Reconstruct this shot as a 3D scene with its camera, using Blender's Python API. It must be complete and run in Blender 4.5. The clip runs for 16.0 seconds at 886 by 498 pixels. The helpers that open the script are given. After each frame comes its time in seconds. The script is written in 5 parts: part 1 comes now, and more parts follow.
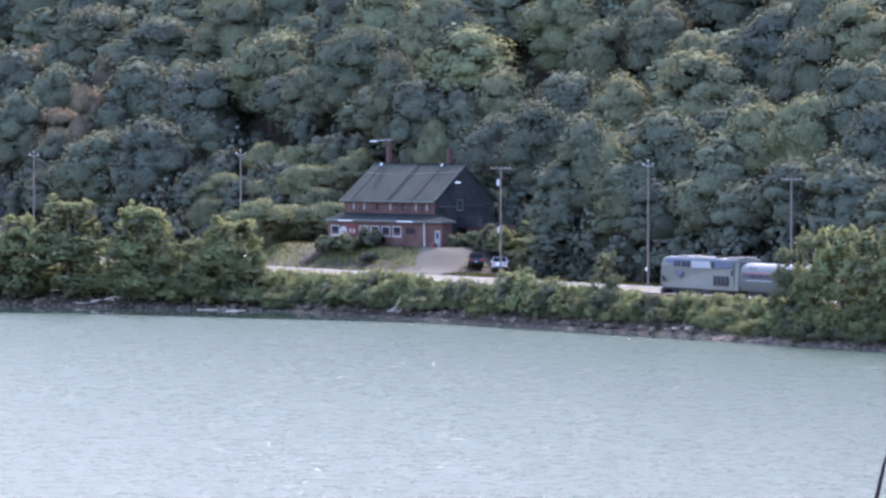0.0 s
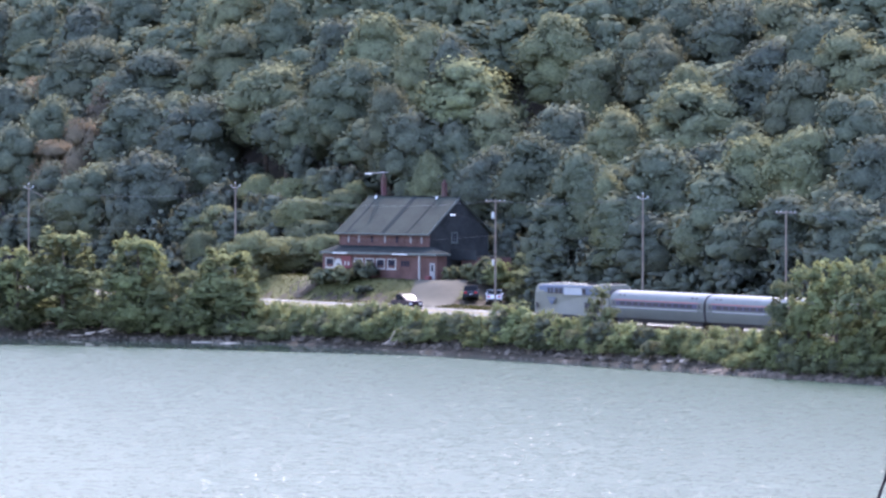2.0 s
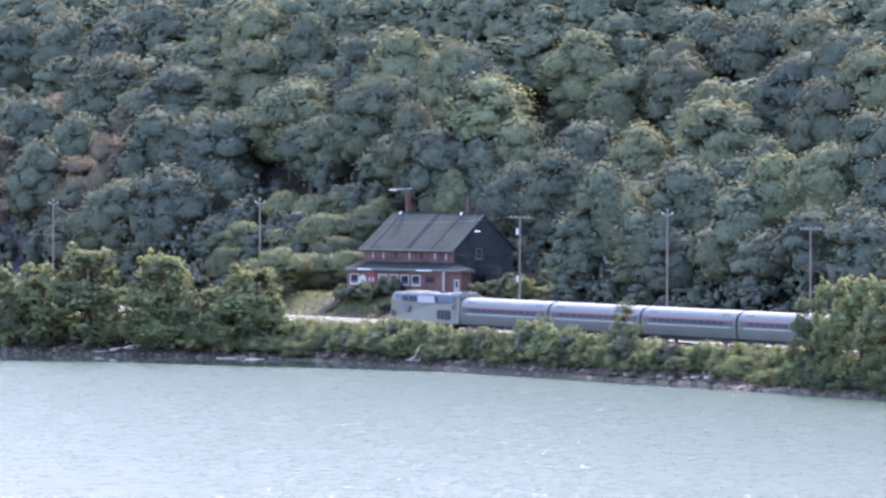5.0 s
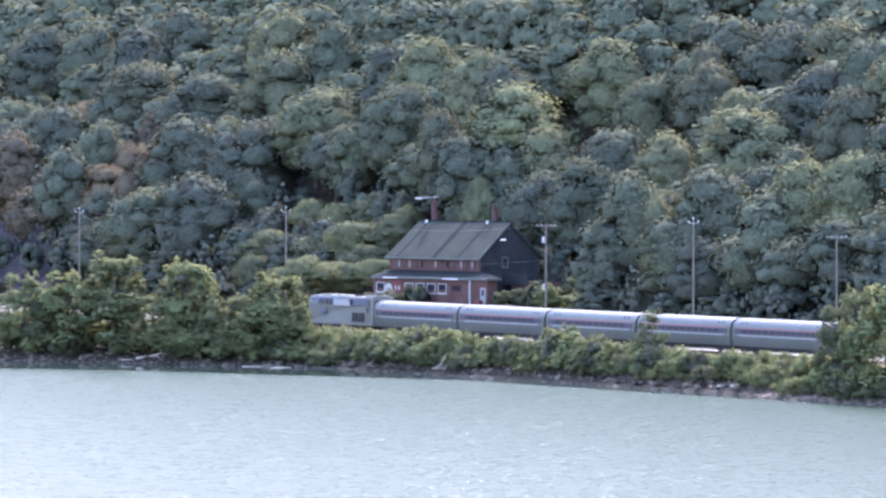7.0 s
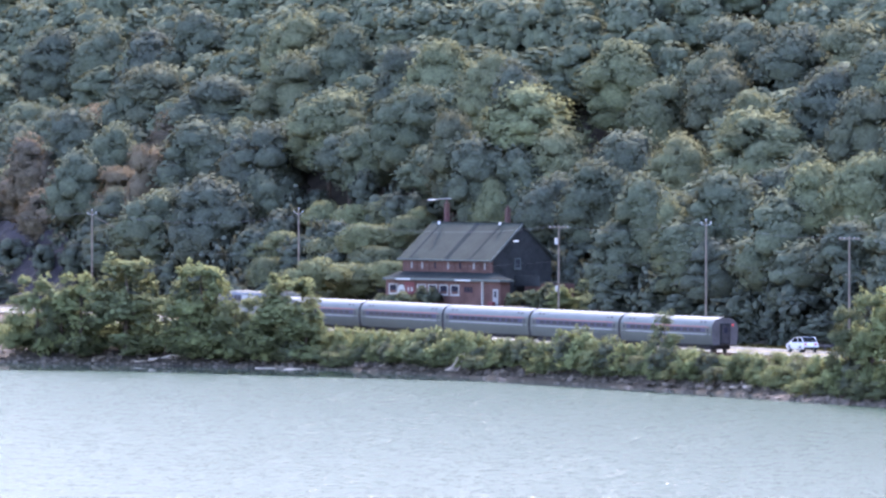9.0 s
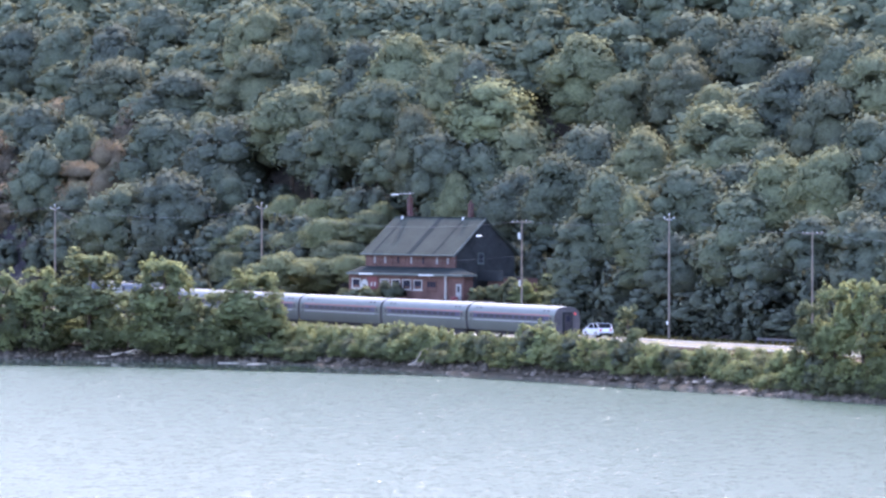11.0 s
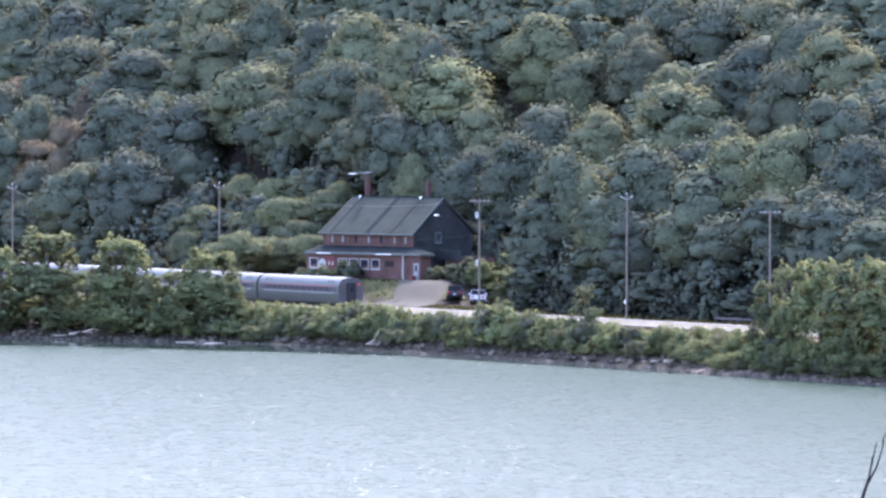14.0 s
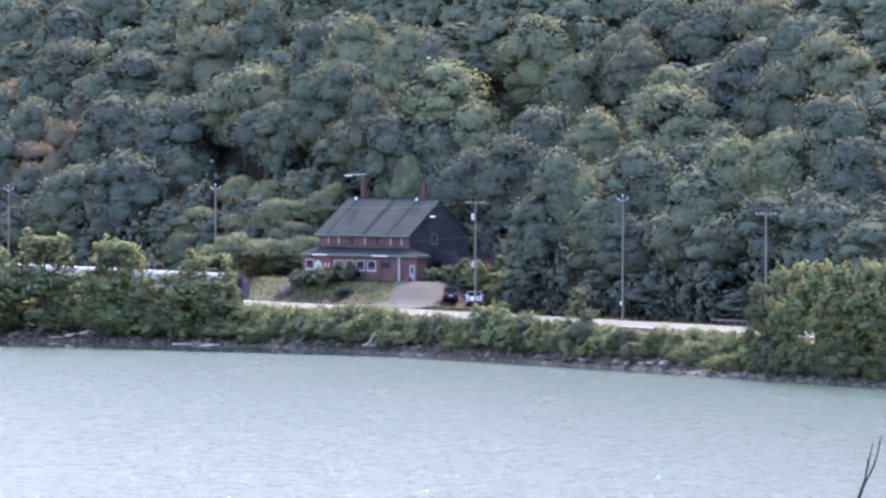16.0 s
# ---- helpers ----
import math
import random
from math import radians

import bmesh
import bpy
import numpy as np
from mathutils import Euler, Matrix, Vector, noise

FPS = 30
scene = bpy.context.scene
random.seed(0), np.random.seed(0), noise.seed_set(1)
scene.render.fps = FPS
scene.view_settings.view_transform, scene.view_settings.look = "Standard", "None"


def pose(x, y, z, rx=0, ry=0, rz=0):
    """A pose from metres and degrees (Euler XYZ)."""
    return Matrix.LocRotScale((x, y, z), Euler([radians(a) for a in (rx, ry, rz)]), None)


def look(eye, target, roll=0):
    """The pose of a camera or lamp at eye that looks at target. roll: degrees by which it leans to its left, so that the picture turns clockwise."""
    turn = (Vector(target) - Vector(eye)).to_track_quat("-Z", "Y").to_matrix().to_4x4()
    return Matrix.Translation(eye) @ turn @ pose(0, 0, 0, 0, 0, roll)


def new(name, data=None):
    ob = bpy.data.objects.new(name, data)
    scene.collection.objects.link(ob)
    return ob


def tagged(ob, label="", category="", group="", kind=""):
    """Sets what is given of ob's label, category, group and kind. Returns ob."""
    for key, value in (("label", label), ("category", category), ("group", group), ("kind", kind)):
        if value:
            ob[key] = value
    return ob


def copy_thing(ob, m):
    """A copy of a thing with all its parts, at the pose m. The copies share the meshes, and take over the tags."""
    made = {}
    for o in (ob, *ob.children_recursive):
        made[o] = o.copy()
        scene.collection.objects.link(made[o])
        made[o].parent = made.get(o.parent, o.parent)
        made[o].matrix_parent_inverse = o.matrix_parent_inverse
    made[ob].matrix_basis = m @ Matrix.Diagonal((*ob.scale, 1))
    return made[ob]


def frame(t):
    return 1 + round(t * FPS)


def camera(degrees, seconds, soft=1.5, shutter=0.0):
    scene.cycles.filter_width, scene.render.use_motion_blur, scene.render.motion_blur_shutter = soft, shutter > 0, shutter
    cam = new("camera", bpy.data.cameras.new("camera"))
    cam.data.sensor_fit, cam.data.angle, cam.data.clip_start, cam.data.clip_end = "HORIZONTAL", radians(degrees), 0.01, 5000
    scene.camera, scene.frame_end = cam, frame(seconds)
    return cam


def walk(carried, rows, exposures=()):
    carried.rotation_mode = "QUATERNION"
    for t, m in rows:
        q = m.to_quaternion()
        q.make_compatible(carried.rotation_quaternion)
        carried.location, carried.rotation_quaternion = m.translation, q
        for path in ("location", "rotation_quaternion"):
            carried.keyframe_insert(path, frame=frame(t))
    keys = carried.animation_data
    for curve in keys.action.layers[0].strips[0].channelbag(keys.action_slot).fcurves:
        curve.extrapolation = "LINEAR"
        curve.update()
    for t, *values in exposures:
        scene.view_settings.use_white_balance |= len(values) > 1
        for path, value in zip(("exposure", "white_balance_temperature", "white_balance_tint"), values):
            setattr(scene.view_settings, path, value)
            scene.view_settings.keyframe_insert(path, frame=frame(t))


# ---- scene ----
cam = camera(4.798, 16.0, soft=2.6)
EYE_Z = 31.3
# seconds, turn to the left, tilt, roll (degrees): a hand-held pan over the river
PAN = [
    (0.0, 0.0, -1.1355, 0.0), (0.5, -0.0282, -1.0921, 0.0), (1.0, -0.0518, -1.0468, 0.05), (1.5, -0.0372, -0.9983, 0.057),
    (2.0, -0.0287, -0.9587, 0.058), (2.5, -0.0241, -0.9384, 0.06), (3.0, -0.0121, -0.9212, 0.06), (3.5, 0.0059, -0.9114, 0.06),
    (4.0, 0.0331, -0.8978, 0.063), (6.5, 0.2143, -0.8353, 0.09), (7.0, 0.2456, -0.8256, 0.09), (7.5, 0.281, -0.8235, 0.09),
    (8.0, 0.3132, -0.8176, 0.06), (10.5, 0.3022, -0.8231, 0.045), (11.0, 0.1139, -0.846, 0.045), (11.5, -0.131, -0.8874, 0.045),
    (12.0, -0.1634, -0.9212, 0.06), (12.5, -0.1495, -0.9394, 0.06), (13.0, -0.1455, -0.9451, 0.06), (13.5, -0.1348, -0.9493, 0.06),
    (14.0, -0.116, -0.9582, 0.055), (14.5, -0.099, -0.9634, 0.055), (15.0, -0.0946, -0.9581, 0.05), (15.5, -0.1082, -0.9493, 0.05),
    (16.0, -0.1373, -0.9496, 0.04),
]
walk(cam, [(t, pose(0, 0, EYE_Z, 90 + p, 0, y) @ pose(0, 0, 0, 0, 0, r)) for t, y, p, r in PAN],
     exposures=[(t, 2.86 + d, 5860, 27) for t, d in ((0.0, -0.32), (1.0, -0.24), (3.0, -0.1), (7.0, 0.0), (10.5, 0.0), (14.0, -0.06), (16.0, -0.12))])

# ---- light: a high sun behind the wooded hill, blue sky ----
SUN_DIR = Vector((0.2, 0.64, 0.72)).normalized()
world = bpy.data.worlds.new("sky")
scene.world = world
world.use_nodes = True
wn = world.node_tree
wn.nodes.clear()
sky = wn.nodes.new("ShaderNodeTexSky")
sky.sky_type = "NISHITA"
sky.sun_disc = False
sky.sun_elevation = math.asin(SUN_DIR.z)
sky.sun_rotation = math.atan2(SUN_DIR.x, SUN_DIR.y)
sky.dust_density = 2.2
back = wn.nodes.new("ShaderNodeBackground")
back.inputs["Strength"].default_value = 0.15
out = wn.nodes.new("ShaderNodeOutputWorld")
wn.links.new(sky.outputs["Color"], back.inputs["Color"])
wn.links.new(back.outputs["Background"], out.inputs["Surface"])
sun_data = bpy.data.lights.new("sun", "SUN")
sun_data.energy = 1.1
sun_data.angle = radians(0.5)
sun_data.color = (1.0, 0.95, 0.86)
sun = new("sun", sun_data)
sun.matrix_world = look(SUN_DIR * 500 + Vector((0, 1200, 0)), (0, 1200, 0))


# ---- materials ----
def nodes_of(name):
    m = bpy.data.materials.new(name)
    m.use_nodes = True
    return m, m.node_tree, m.node_tree.nodes["Principled BSDF"]


def mat(name, color, rough=0.8, metal=0.0, vary=0.25, scale=0.6, fine=6.0, bump=0.3, second=None, spec=None):
    """A surface with broad blotches and fine grain, both in metres."""
    m, nt, p = nodes_of(name)
    N, L = nt.nodes, nt.links
    tc = N.new("ShaderNodeTexCoord")
    broad = N.new("ShaderNodeTexNoise")
    broad.inputs["Scale"].default_value = scale
    broad.inputs["Detail"].default_value = 5
    grain = N.new("ShaderNodeTexNoise")
    grain.inputs["Scale"].default_value = fine
    grain.inputs["Detail"].default_value = 4
    for n in (broad, grain):
        L.new(tc.outputs["Object"], n.inputs["Vector"])
    add = N.new("ShaderNodeMath")
    add.operation = "MULTIPLY_ADD"
    add.inputs[1].default_value = 0.6
    L.new(broad.outputs["Fac"], add.inputs[0])
    half = N.new("ShaderNodeMath")
    half.operation = "MULTIPLY"
    half.inputs[1].default_value = 0.4
    L.new(grain.outputs["Fac"], half.inputs[0])
    L.new(half.outputs[0], add.inputs[2])
    ramp = N.new("ShaderNodeValToRGB")
    c0 = [c * (1 - vary) for c in color]
    c1 = second or [min(1, c * (1 + vary)) for c in color]
    ramp.color_ramp.elements[0].position, ramp.color_ramp.elements[1].position = 0.36, 0.64
    ramp.color_ramp.elements[0].color, ramp.color_ramp.elements[1].color = (*c0, 1), (*c1, 1)
    L.new(add.outputs[0], ramp.inputs["Fac"])
    L.new(ramp.outputs["Color"], p.inputs["Base Color"])
    p.inputs["Roughness"].default_value = rough
    p.inputs["Metallic"].default_value = metal
    p.inputs["Specular IOR Level"].default_value = spec if spec is not None else 0.12 if rough >= 0.8 else 0.4
    if bump:
        b = N.new("ShaderNodeBump")
        b.inputs["Strength"].default_value = bump
        b.inputs["Distance"].default_value = 0.05
        L.new(grain.outputs["Fac"], b.inputs["Height"])
        L.new(b.outputs["Normal"], p.inputs["Normal"])
    return m


def leaf_mat(name, dark, light, through_light=0.35, spot=None):
    """Leaves: a colour for each tree, a shade for each leaf, light coming through."""
    m, nt, p = nodes_of(name)
    N, L = nt.nodes, nt.links
    geo, info = N.new("ShaderNodeNewGeometry"), N.new("ShaderNodeObjectInfo")
    mix = N.new("ShaderNodeMath")
    mix.operation = "MULTIPLY_ADD"
    mix.inputs[1].default_value = 0.3
    L.new(geo.outputs["Random Per Island"], mix.inputs[0])
    tree = N.new("ShaderNodeMath")
    tree.operation = "MULTIPLY"
    tree.inputs[1].default_value = 0.7
    L.new(info.outputs["Random"], tree.inputs[0])
    L.new(tree.outputs[0], mix.inputs[2])
    ramp = N.new("ShaderNodeValToRGB")
    ramp.color_ramp.elements[0].color, ramp.color_ramp.elements[1].color = (*dark, 1), (*light, 1)
    ramp.color_ramp.elements[0].position, ramp.color_ramp.elements[1].position = 0.1, 0.9
    if spot:
        e = ramp.color_ramp.elements.new(0.97)
        e.color = (*spot, 1)
    L.new(mix.outputs[0], ramp.inputs["Fac"])
    # tuft noise darkens and lightens the leaf colour, so the cores look leafy
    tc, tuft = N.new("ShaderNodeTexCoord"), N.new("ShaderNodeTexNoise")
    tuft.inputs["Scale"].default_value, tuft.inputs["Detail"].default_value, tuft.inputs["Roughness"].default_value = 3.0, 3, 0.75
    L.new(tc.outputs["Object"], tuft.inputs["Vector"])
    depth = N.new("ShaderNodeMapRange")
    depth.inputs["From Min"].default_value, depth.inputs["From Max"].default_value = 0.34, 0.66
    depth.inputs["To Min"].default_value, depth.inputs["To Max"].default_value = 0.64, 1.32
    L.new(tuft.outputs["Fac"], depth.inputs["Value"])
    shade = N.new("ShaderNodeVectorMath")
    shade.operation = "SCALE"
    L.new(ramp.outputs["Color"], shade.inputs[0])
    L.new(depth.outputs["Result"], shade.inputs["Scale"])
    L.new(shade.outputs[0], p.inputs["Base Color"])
    p.inputs["Roughness"].default_value = 0.7
    p.inputs["Specular IOR Level"].default_value = 0.0
    tl = N.new("ShaderNodeBsdfTranslucent")
    L.new(shade.outputs[0], tl.inputs["Color"])
    puff = N.new("ShaderNodeAttribute")
    puff.attribute_name = "puff"
    turn = N.new("ShaderNodeVectorTransform")
    turn.vector_type, turn.convert_from, turn.convert_to = "NORMAL", "OBJECT", "WORLD"
    L.new(puff.outputs["Vector"], turn.inputs["Vector"])
    L.new(turn.outputs["Vector"], p.inputs["Normal"])
    L.new(turn.outputs["Vector"], tl.inputs["Normal"])
    sh = N.new("ShaderNodeMixShader")
    sh.inputs["Fac"].default_value = through_light
    L.new(p.outputs["BSDF"], sh.inputs[1])
    L.new(tl.outputs["BSDF"], sh.inputs[2])
    L.new(sh.outputs["Shader"], N["Material Output"].inputs["Surface"])
    return m


def brick_mat(name, c1, c2, mortar):
    m, nt, p = nodes_of(name)
    N, L = nt.nodes, nt.links
    tc = N.new("ShaderNodeTexCoord")
    n = N.new("ShaderNodeTexNoise")
    n.inputs["Scale"].default_value = 0.7
    n.inputs["Detail"].default_value = 6
    L.new(tc.outputs["Object"], n.inputs["Vector"])
    br = N.new("ShaderNodeTexBrick")
    br.inputs["Scale"].default_value = 1.0
    br.inputs["Brick Width"].default_value, br.inputs["Row Height"].default_value = 0.23, 0.08
    br.inputs["Mortar Size"].default_value = 0.006
    br.inputs["Color1"].default_value, br.inputs["Color2"].default_value = (*c1, 1), (*c2, 1)
    br.inputs["Mortar"].default_value = (*mortar, 1)
    rot = N.new("ShaderNodeMapping")
    rot.inputs["Rotation"].default_value = (radians(90), 0, 0)
    L.new(tc.outputs["Object"], rot.inputs["Vector"])
    L.new(rot.outputs["Vector"], br.inputs["Vector"])
    mx = N.new("ShaderNodeMix")
    mx.data_type, mx.blend_type = "RGBA", "MULTIPLY"
    mx.inputs["Factor"].default_value = 0.5
    L.new(br.outputs["Color"], mx.inputs["A"])
    L.new(n.outputs["Color"], mx.inputs["B"])
    L.new(mx.outputs["Result"], p.inputs["Base Color"])
    p.inputs["Roughness"].default_value = 0.85
    return m


def water_mat():
    m, nt, p = nodes_of("river_water")
    N, L = nt.nodes, nt.links
    p.inputs["Base Color"].default_value = (0.030, 0.050, 0.050, 1)
    p.inputs["Roughness"].default_value = 0.16
    p.inputs["IOR"].default_value = 1.33
    geo, sheet = N.new("ShaderNodeNewGeometry"), N.new("ShaderNodeTexCoord")
    # slopes of the wind ripples, at four sizes, drifting with the sheet
    total = None
    for sx, sy, amp in ((0.8, 0.42, 0.34), (0.14, 0.07, 0.04), (2.2, 1.0, 0.42), (5.5, 2.4, 0.35)):
        mp = N.new("ShaderNodeMapping")
        mp.inputs["Rotation"].default_value = (0, 0, radians(3))
        mp.inputs["Scale"].default_value = (sx, sy, 1.0)
        L.new(sheet.outputs["Object"], mp.inputs["Vector"])
        n = N.new("ShaderNodeTexNoise")
        n.inputs["Scale"].default_value = 1.0
        n.inputs["Detail"].default_value = 3
        n.inputs["Roughness"].default_value = 0.65
        L.new(mp.outputs["Vector"], n.inputs["Vector"])
        centre = N.new("ShaderNodeVectorMath")
        centre.operation = "SUBTRACT"
        centre.inputs[1].default_value = (0.5, 0.5, 0.5)
        L.new(n.outputs["Color"], centre.inputs[0])
        f = N.new("ShaderNodeVectorMath")
        f.operation = "MULTIPLY_ADD"
        f.inputs[1].default_value = (amp * 0.5, amp * 0.5, 0)
        L.new(centre.outputs[0], f.inputs[0])
        if total:
            L.new(total, f.inputs[2])
        total = f.outputs[0]
    # here and there a wavelet stands up steeply
    mp = N.new("ShaderNodeMapping")
    mp.inputs["Scale"].default_value = (3.0, 1.3, 1.0)
    L.new(sheet.outputs["Object"], mp.inputs["Vector"])
    n = N.new("ShaderNodeTexNoise")
    n.inputs["Scale"].default_value = 1.0
    n.inputs["Detail"].default_value = 1
    L.new(mp.outputs["Vector"], n.inputs["Vector"])
    crest = N.new("ShaderNodeMapRange")
    crest.inputs["From Min"].default_value, crest.inputs["From Max"].default_value = 0.70, 0.745
    L.new(n.outputs["Fac"], crest.inputs["Value"])
    smooth = N.new("ShaderNodeMapRange")
    smooth.inputs["To Min"].default_value, smooth.inputs["To Max"].default_value = 0.22, 0.2
    L.new(crest.outputs["Result"], smooth.inputs["Value"])
    sheltered = N.new("ShaderNodeMath")
    sheltered.operation = "MULTIPLY"
    L.new(smooth.outputs["Result"], sheltered.inputs[0])
    L.new(sheltered.outputs[0], p.inputs["Roughness"])
    steep = N.new("ShaderNodeVectorMath")
    steep.operation = "SCALE"
    steep.inputs[0].default_value = (0.27, -0.44, 0)
    L.new(crest.outputs["Result"], steep.inputs["Scale"])
    plus = N.new("ShaderNodeVectorMath")
    L.new(total, plus.inputs[0])
    L.new(steep.outputs[0], plus.inputs[1])
    total = plus.outputs[0]
    # the water lies calmer in the shelter of the far bank
    off = N.new("ShaderNodeVectorMath")
    off.operation = "SUBTRACT"
    off.inputs[1].default_value = (1.1, 1200, 0)
    L.new(geo.outputs["Position"], off.inputs[0])

    def reach(direction):
        dot = N.new("ShaderNodeVectorMath")
        dot.operation = "DOT_PRODUCT"
        dot.inputs[1].default_value = direction
        L.new(off.outputs[0], dot.inputs[0])
        return dot.outputs["Value"]

    bend = N.new("ShaderNodeMath")
    bend.operation = "SUBTRACT"
    bend.inputs[0].default_value = -22
    L.new(reach((0.38718, -0.922, 0)), bend.inputs[1])
    west = N.new("ShaderNodeMath")
    west.operation = "MAXIMUM"
    west.inputs[1].default_value = 0
    L.new(bend.outputs[0], west.inputs[0])
    line = N.new("ShaderNodeMath")
    line.operation = "MULTIPLY_ADD"
    line.inputs[1].default_value, line.inputs[2].default_value = -0.5, -10.3
    L.new(west.outputs[0], line.inputs[0])
    away = N.new("ShaderNodeMath")
    away.operation = "ADD"
    L.new(line.outputs[0], away.inputs[0])
    L.new(reach((-0.922, -0.387, 0)), away.inputs[1])
    east = N.new("ShaderNodeMath")
    east.inputs[1].default_value = 52
    L.new(bend.outputs[0], east.inputs[0])
    slack = N.new("ShaderNodeMath")
    slack.operation = "MAXIMUM"
    slack.inputs[1].default_value = 0
    L.new(east.outputs[0], slack.inputs[0])
    wide = N.new("ShaderNodeMath")
    wide.operation = "MULTIPLY_ADD"
    wide.inputs[1].default_value, wide.inputs[2].default_value = 0.33, 5
    L.new(slack.outputs[0], wide.inputs[0])
    share = N.new("ShaderNodeMath")
    share.operation = "DIVIDE"
    L.new(away.outputs[0], share.inputs[0])
    L.new(wide.outputs[0], share.inputs[1])
    calm = N.new("ShaderNodeMapRange")
    calm.interpolation_type = "SMOOTHSTEP"
    calm.inputs["From Min"].default_value, calm.inputs["From Max"].default_value = 1.0, 1.35
    calm.inputs["To Min"].default_value = 0.06
    L.new(share.outputs[0], calm.inputs["Value"])
    L.new(calm.outputs["Result"], sheltered.inputs[1])
    sc = N.new("ShaderNodeVectorMath")
    sc.operation = "SCALE"
    L.new(total, sc.inputs[0])
    L.new(calm.outputs["Result"], sc.inputs["Scale"])
    up = N.new("ShaderNodeVectorMath")
    up.inputs[1].default_value = (0, 0, 1)
    L.new(sc.outputs[0], up.inputs[0])
    unit = N.new("ShaderNodeVectorMath")
    unit.operation = "NORMALIZE"
    L.new(up.outputs[0], unit.inputs[0])
    L.new(unit.outputs[0], p.inputs["Normal"])
    # the silty body of the river, its matte colour standing in for dimmed sky reflection
    silt = N.new("ShaderNodeBsdfDiffuse")
    silt.inputs["Color"].default_value = (0.034, 0.053, 0.036, 1)
    L.new(unit.outputs[0], silt.inputs["Normal"])
    both = N.new("ShaderNodeMixShader")
    # less matte colour by the bank, so the bank's dark reflection shows
    matte_share = N.new("ShaderNodeMapRange")
    matte_share.inputs["To Min"].default_value, matte_share.inputs["To Max"].default_value = 0.06, 0.77
    L.new(calm.outputs["Result"], matte_share.inputs["Value"])
    L.new(matte_share.outputs["Result"], both.inputs["Fac"])
    L.new(p.outputs["BSDF"], both.inputs[1])
    L.new(silt.outputs["BSDF"], both.inputs[2])
    L.new(both.outputs["Shader"], N["Material Output"].inputs["Surface"])
    return m


def glass_mat(name, color, rough=0.06):
    m, nt, p = nodes_of(name)
    p.inputs["Base Color"].default_value = (*color, 1)
    p.inputs["Roughness"].default_value = rough
    p.inputs["Specular IOR Level"].default_value = 0.2 if rough < 0.3 else 0.04
    return m


def glow_mat(name, color, power):
    m, nt, p = nodes_of(name)
    p.inputs["Base Color"].default_value = (*color, 1)
    p.inputs["Emission Color"].default_value = (*color, 1)
    p.inputs["Emission Strength"].default_value = power
    return m


M_WATER = water_mat()
M_GROUND = mat("bank_earth", (0.050, 0.041, 0.029), 0.95, scale=0.25, fine=2.5, bump=0.6, vary=0.4)
M_LAWN = mat("lawn", (0.074, 0.074, 0.027), 0.9, scale=0.25, fine=3.0, vary=0.35, bump=0.6)
M_GRAVEL = mat("driveway_gravel", (0.076, 0.070, 0.054), 0.95, scale=0.3, fine=4.0, vary=0.15)
M_ROAD = mat("road_asphalt", (0.112, 0.107, 0.086), 0.9, scale=0.15, fine=5.0, vary=0.12, bump=0.1)
M_PAINT_W = mat("white_road_paint", (0.7, 0.7, 0.68), 0.7, vary=0.1)
M_PAINT_Y = mat("yellow_road_paint", (0.6, 0.42, 0.08), 0.7, vary=0.1)
M_BALLAST = mat("ballast", (0.13, 0.085, 0.07), 0.95, scale=0.8, fine=7.0, vary=0.45, bump=1.0)
M_RAIL = mat("rusty_rail", (0.16, 0.08, 0.05), 0.5, 0.5, vary=0.3)
M_TIE = mat("tarred_tie", (0.06, 0.045, 0.035), 0.9)
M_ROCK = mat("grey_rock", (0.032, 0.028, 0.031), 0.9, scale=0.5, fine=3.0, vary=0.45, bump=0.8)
M_STONE = mat("shore_stone", (0.10, 0.082, 0.064), 0.9, scale=0.9, fine=5.0, vary=0.5, bump=0.6)


def each_its_own(m, low, high):
    """Every loose piece of a material gets a lightness of its own."""
    N, L = m.node_tree.nodes, m.node_tree.links
    into = N["Principled BSDF"].inputs["Base Color"]
    colour = into.links[0].from_socket
    geo, span, mul = N.new("ShaderNodeNewGeometry"), N.new("ShaderNodeMapRange"), N.new("ShaderNodeVectorMath")
    span.inputs["To Min"].default_value, span.inputs["To Max"].default_value = low, high
    mul.operation = "SCALE"
    L.new(geo.outputs["Random Per Island"], span.inputs["Value"])
    L.new(colour, mul.inputs[0])
    L.new(span.outputs["Result"], mul.inputs["Scale"])
    L.new(mul.outputs[0], into)


each_its_own(M_STONE, 0.4, 1.8)
M_DRIFT = mat("bleached_wood", (0.50, 0.41, 0.33), 0.85, scale=0.8, fine=7.0, vary=0.2)
M_BARK = mat("bark", (0.12, 0.09, 0.07), 0.95, scale=1.5, fine=9.0, vary=0.4, bump=0.8)
M_TWIG = mat("dead_twig", (0.035, 0.028, 0.03), 1.0, vary=0.3, spec=0.0)
M_POLE = mat("weathered_pole_wood", (0.23, 0.185, 0.15), 0.9, scale=1.0, fine=8.0, vary=0.2)
M_STEEL = mat("galvanised_steel", (0.55, 0.56, 0.57), 0.45, 0.7, vary=0.12)
M_WIRE = mat("wire", (0.2, 0.2, 0.21), 0.6, 0.5, vary=0.1, bump=0)
# leaf colours are raised and greyed: the distant haze is put into them
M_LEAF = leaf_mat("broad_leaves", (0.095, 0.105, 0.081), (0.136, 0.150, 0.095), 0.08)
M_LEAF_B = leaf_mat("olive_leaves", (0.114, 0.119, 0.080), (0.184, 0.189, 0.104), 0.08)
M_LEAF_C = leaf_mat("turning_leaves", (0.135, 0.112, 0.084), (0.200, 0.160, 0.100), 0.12)
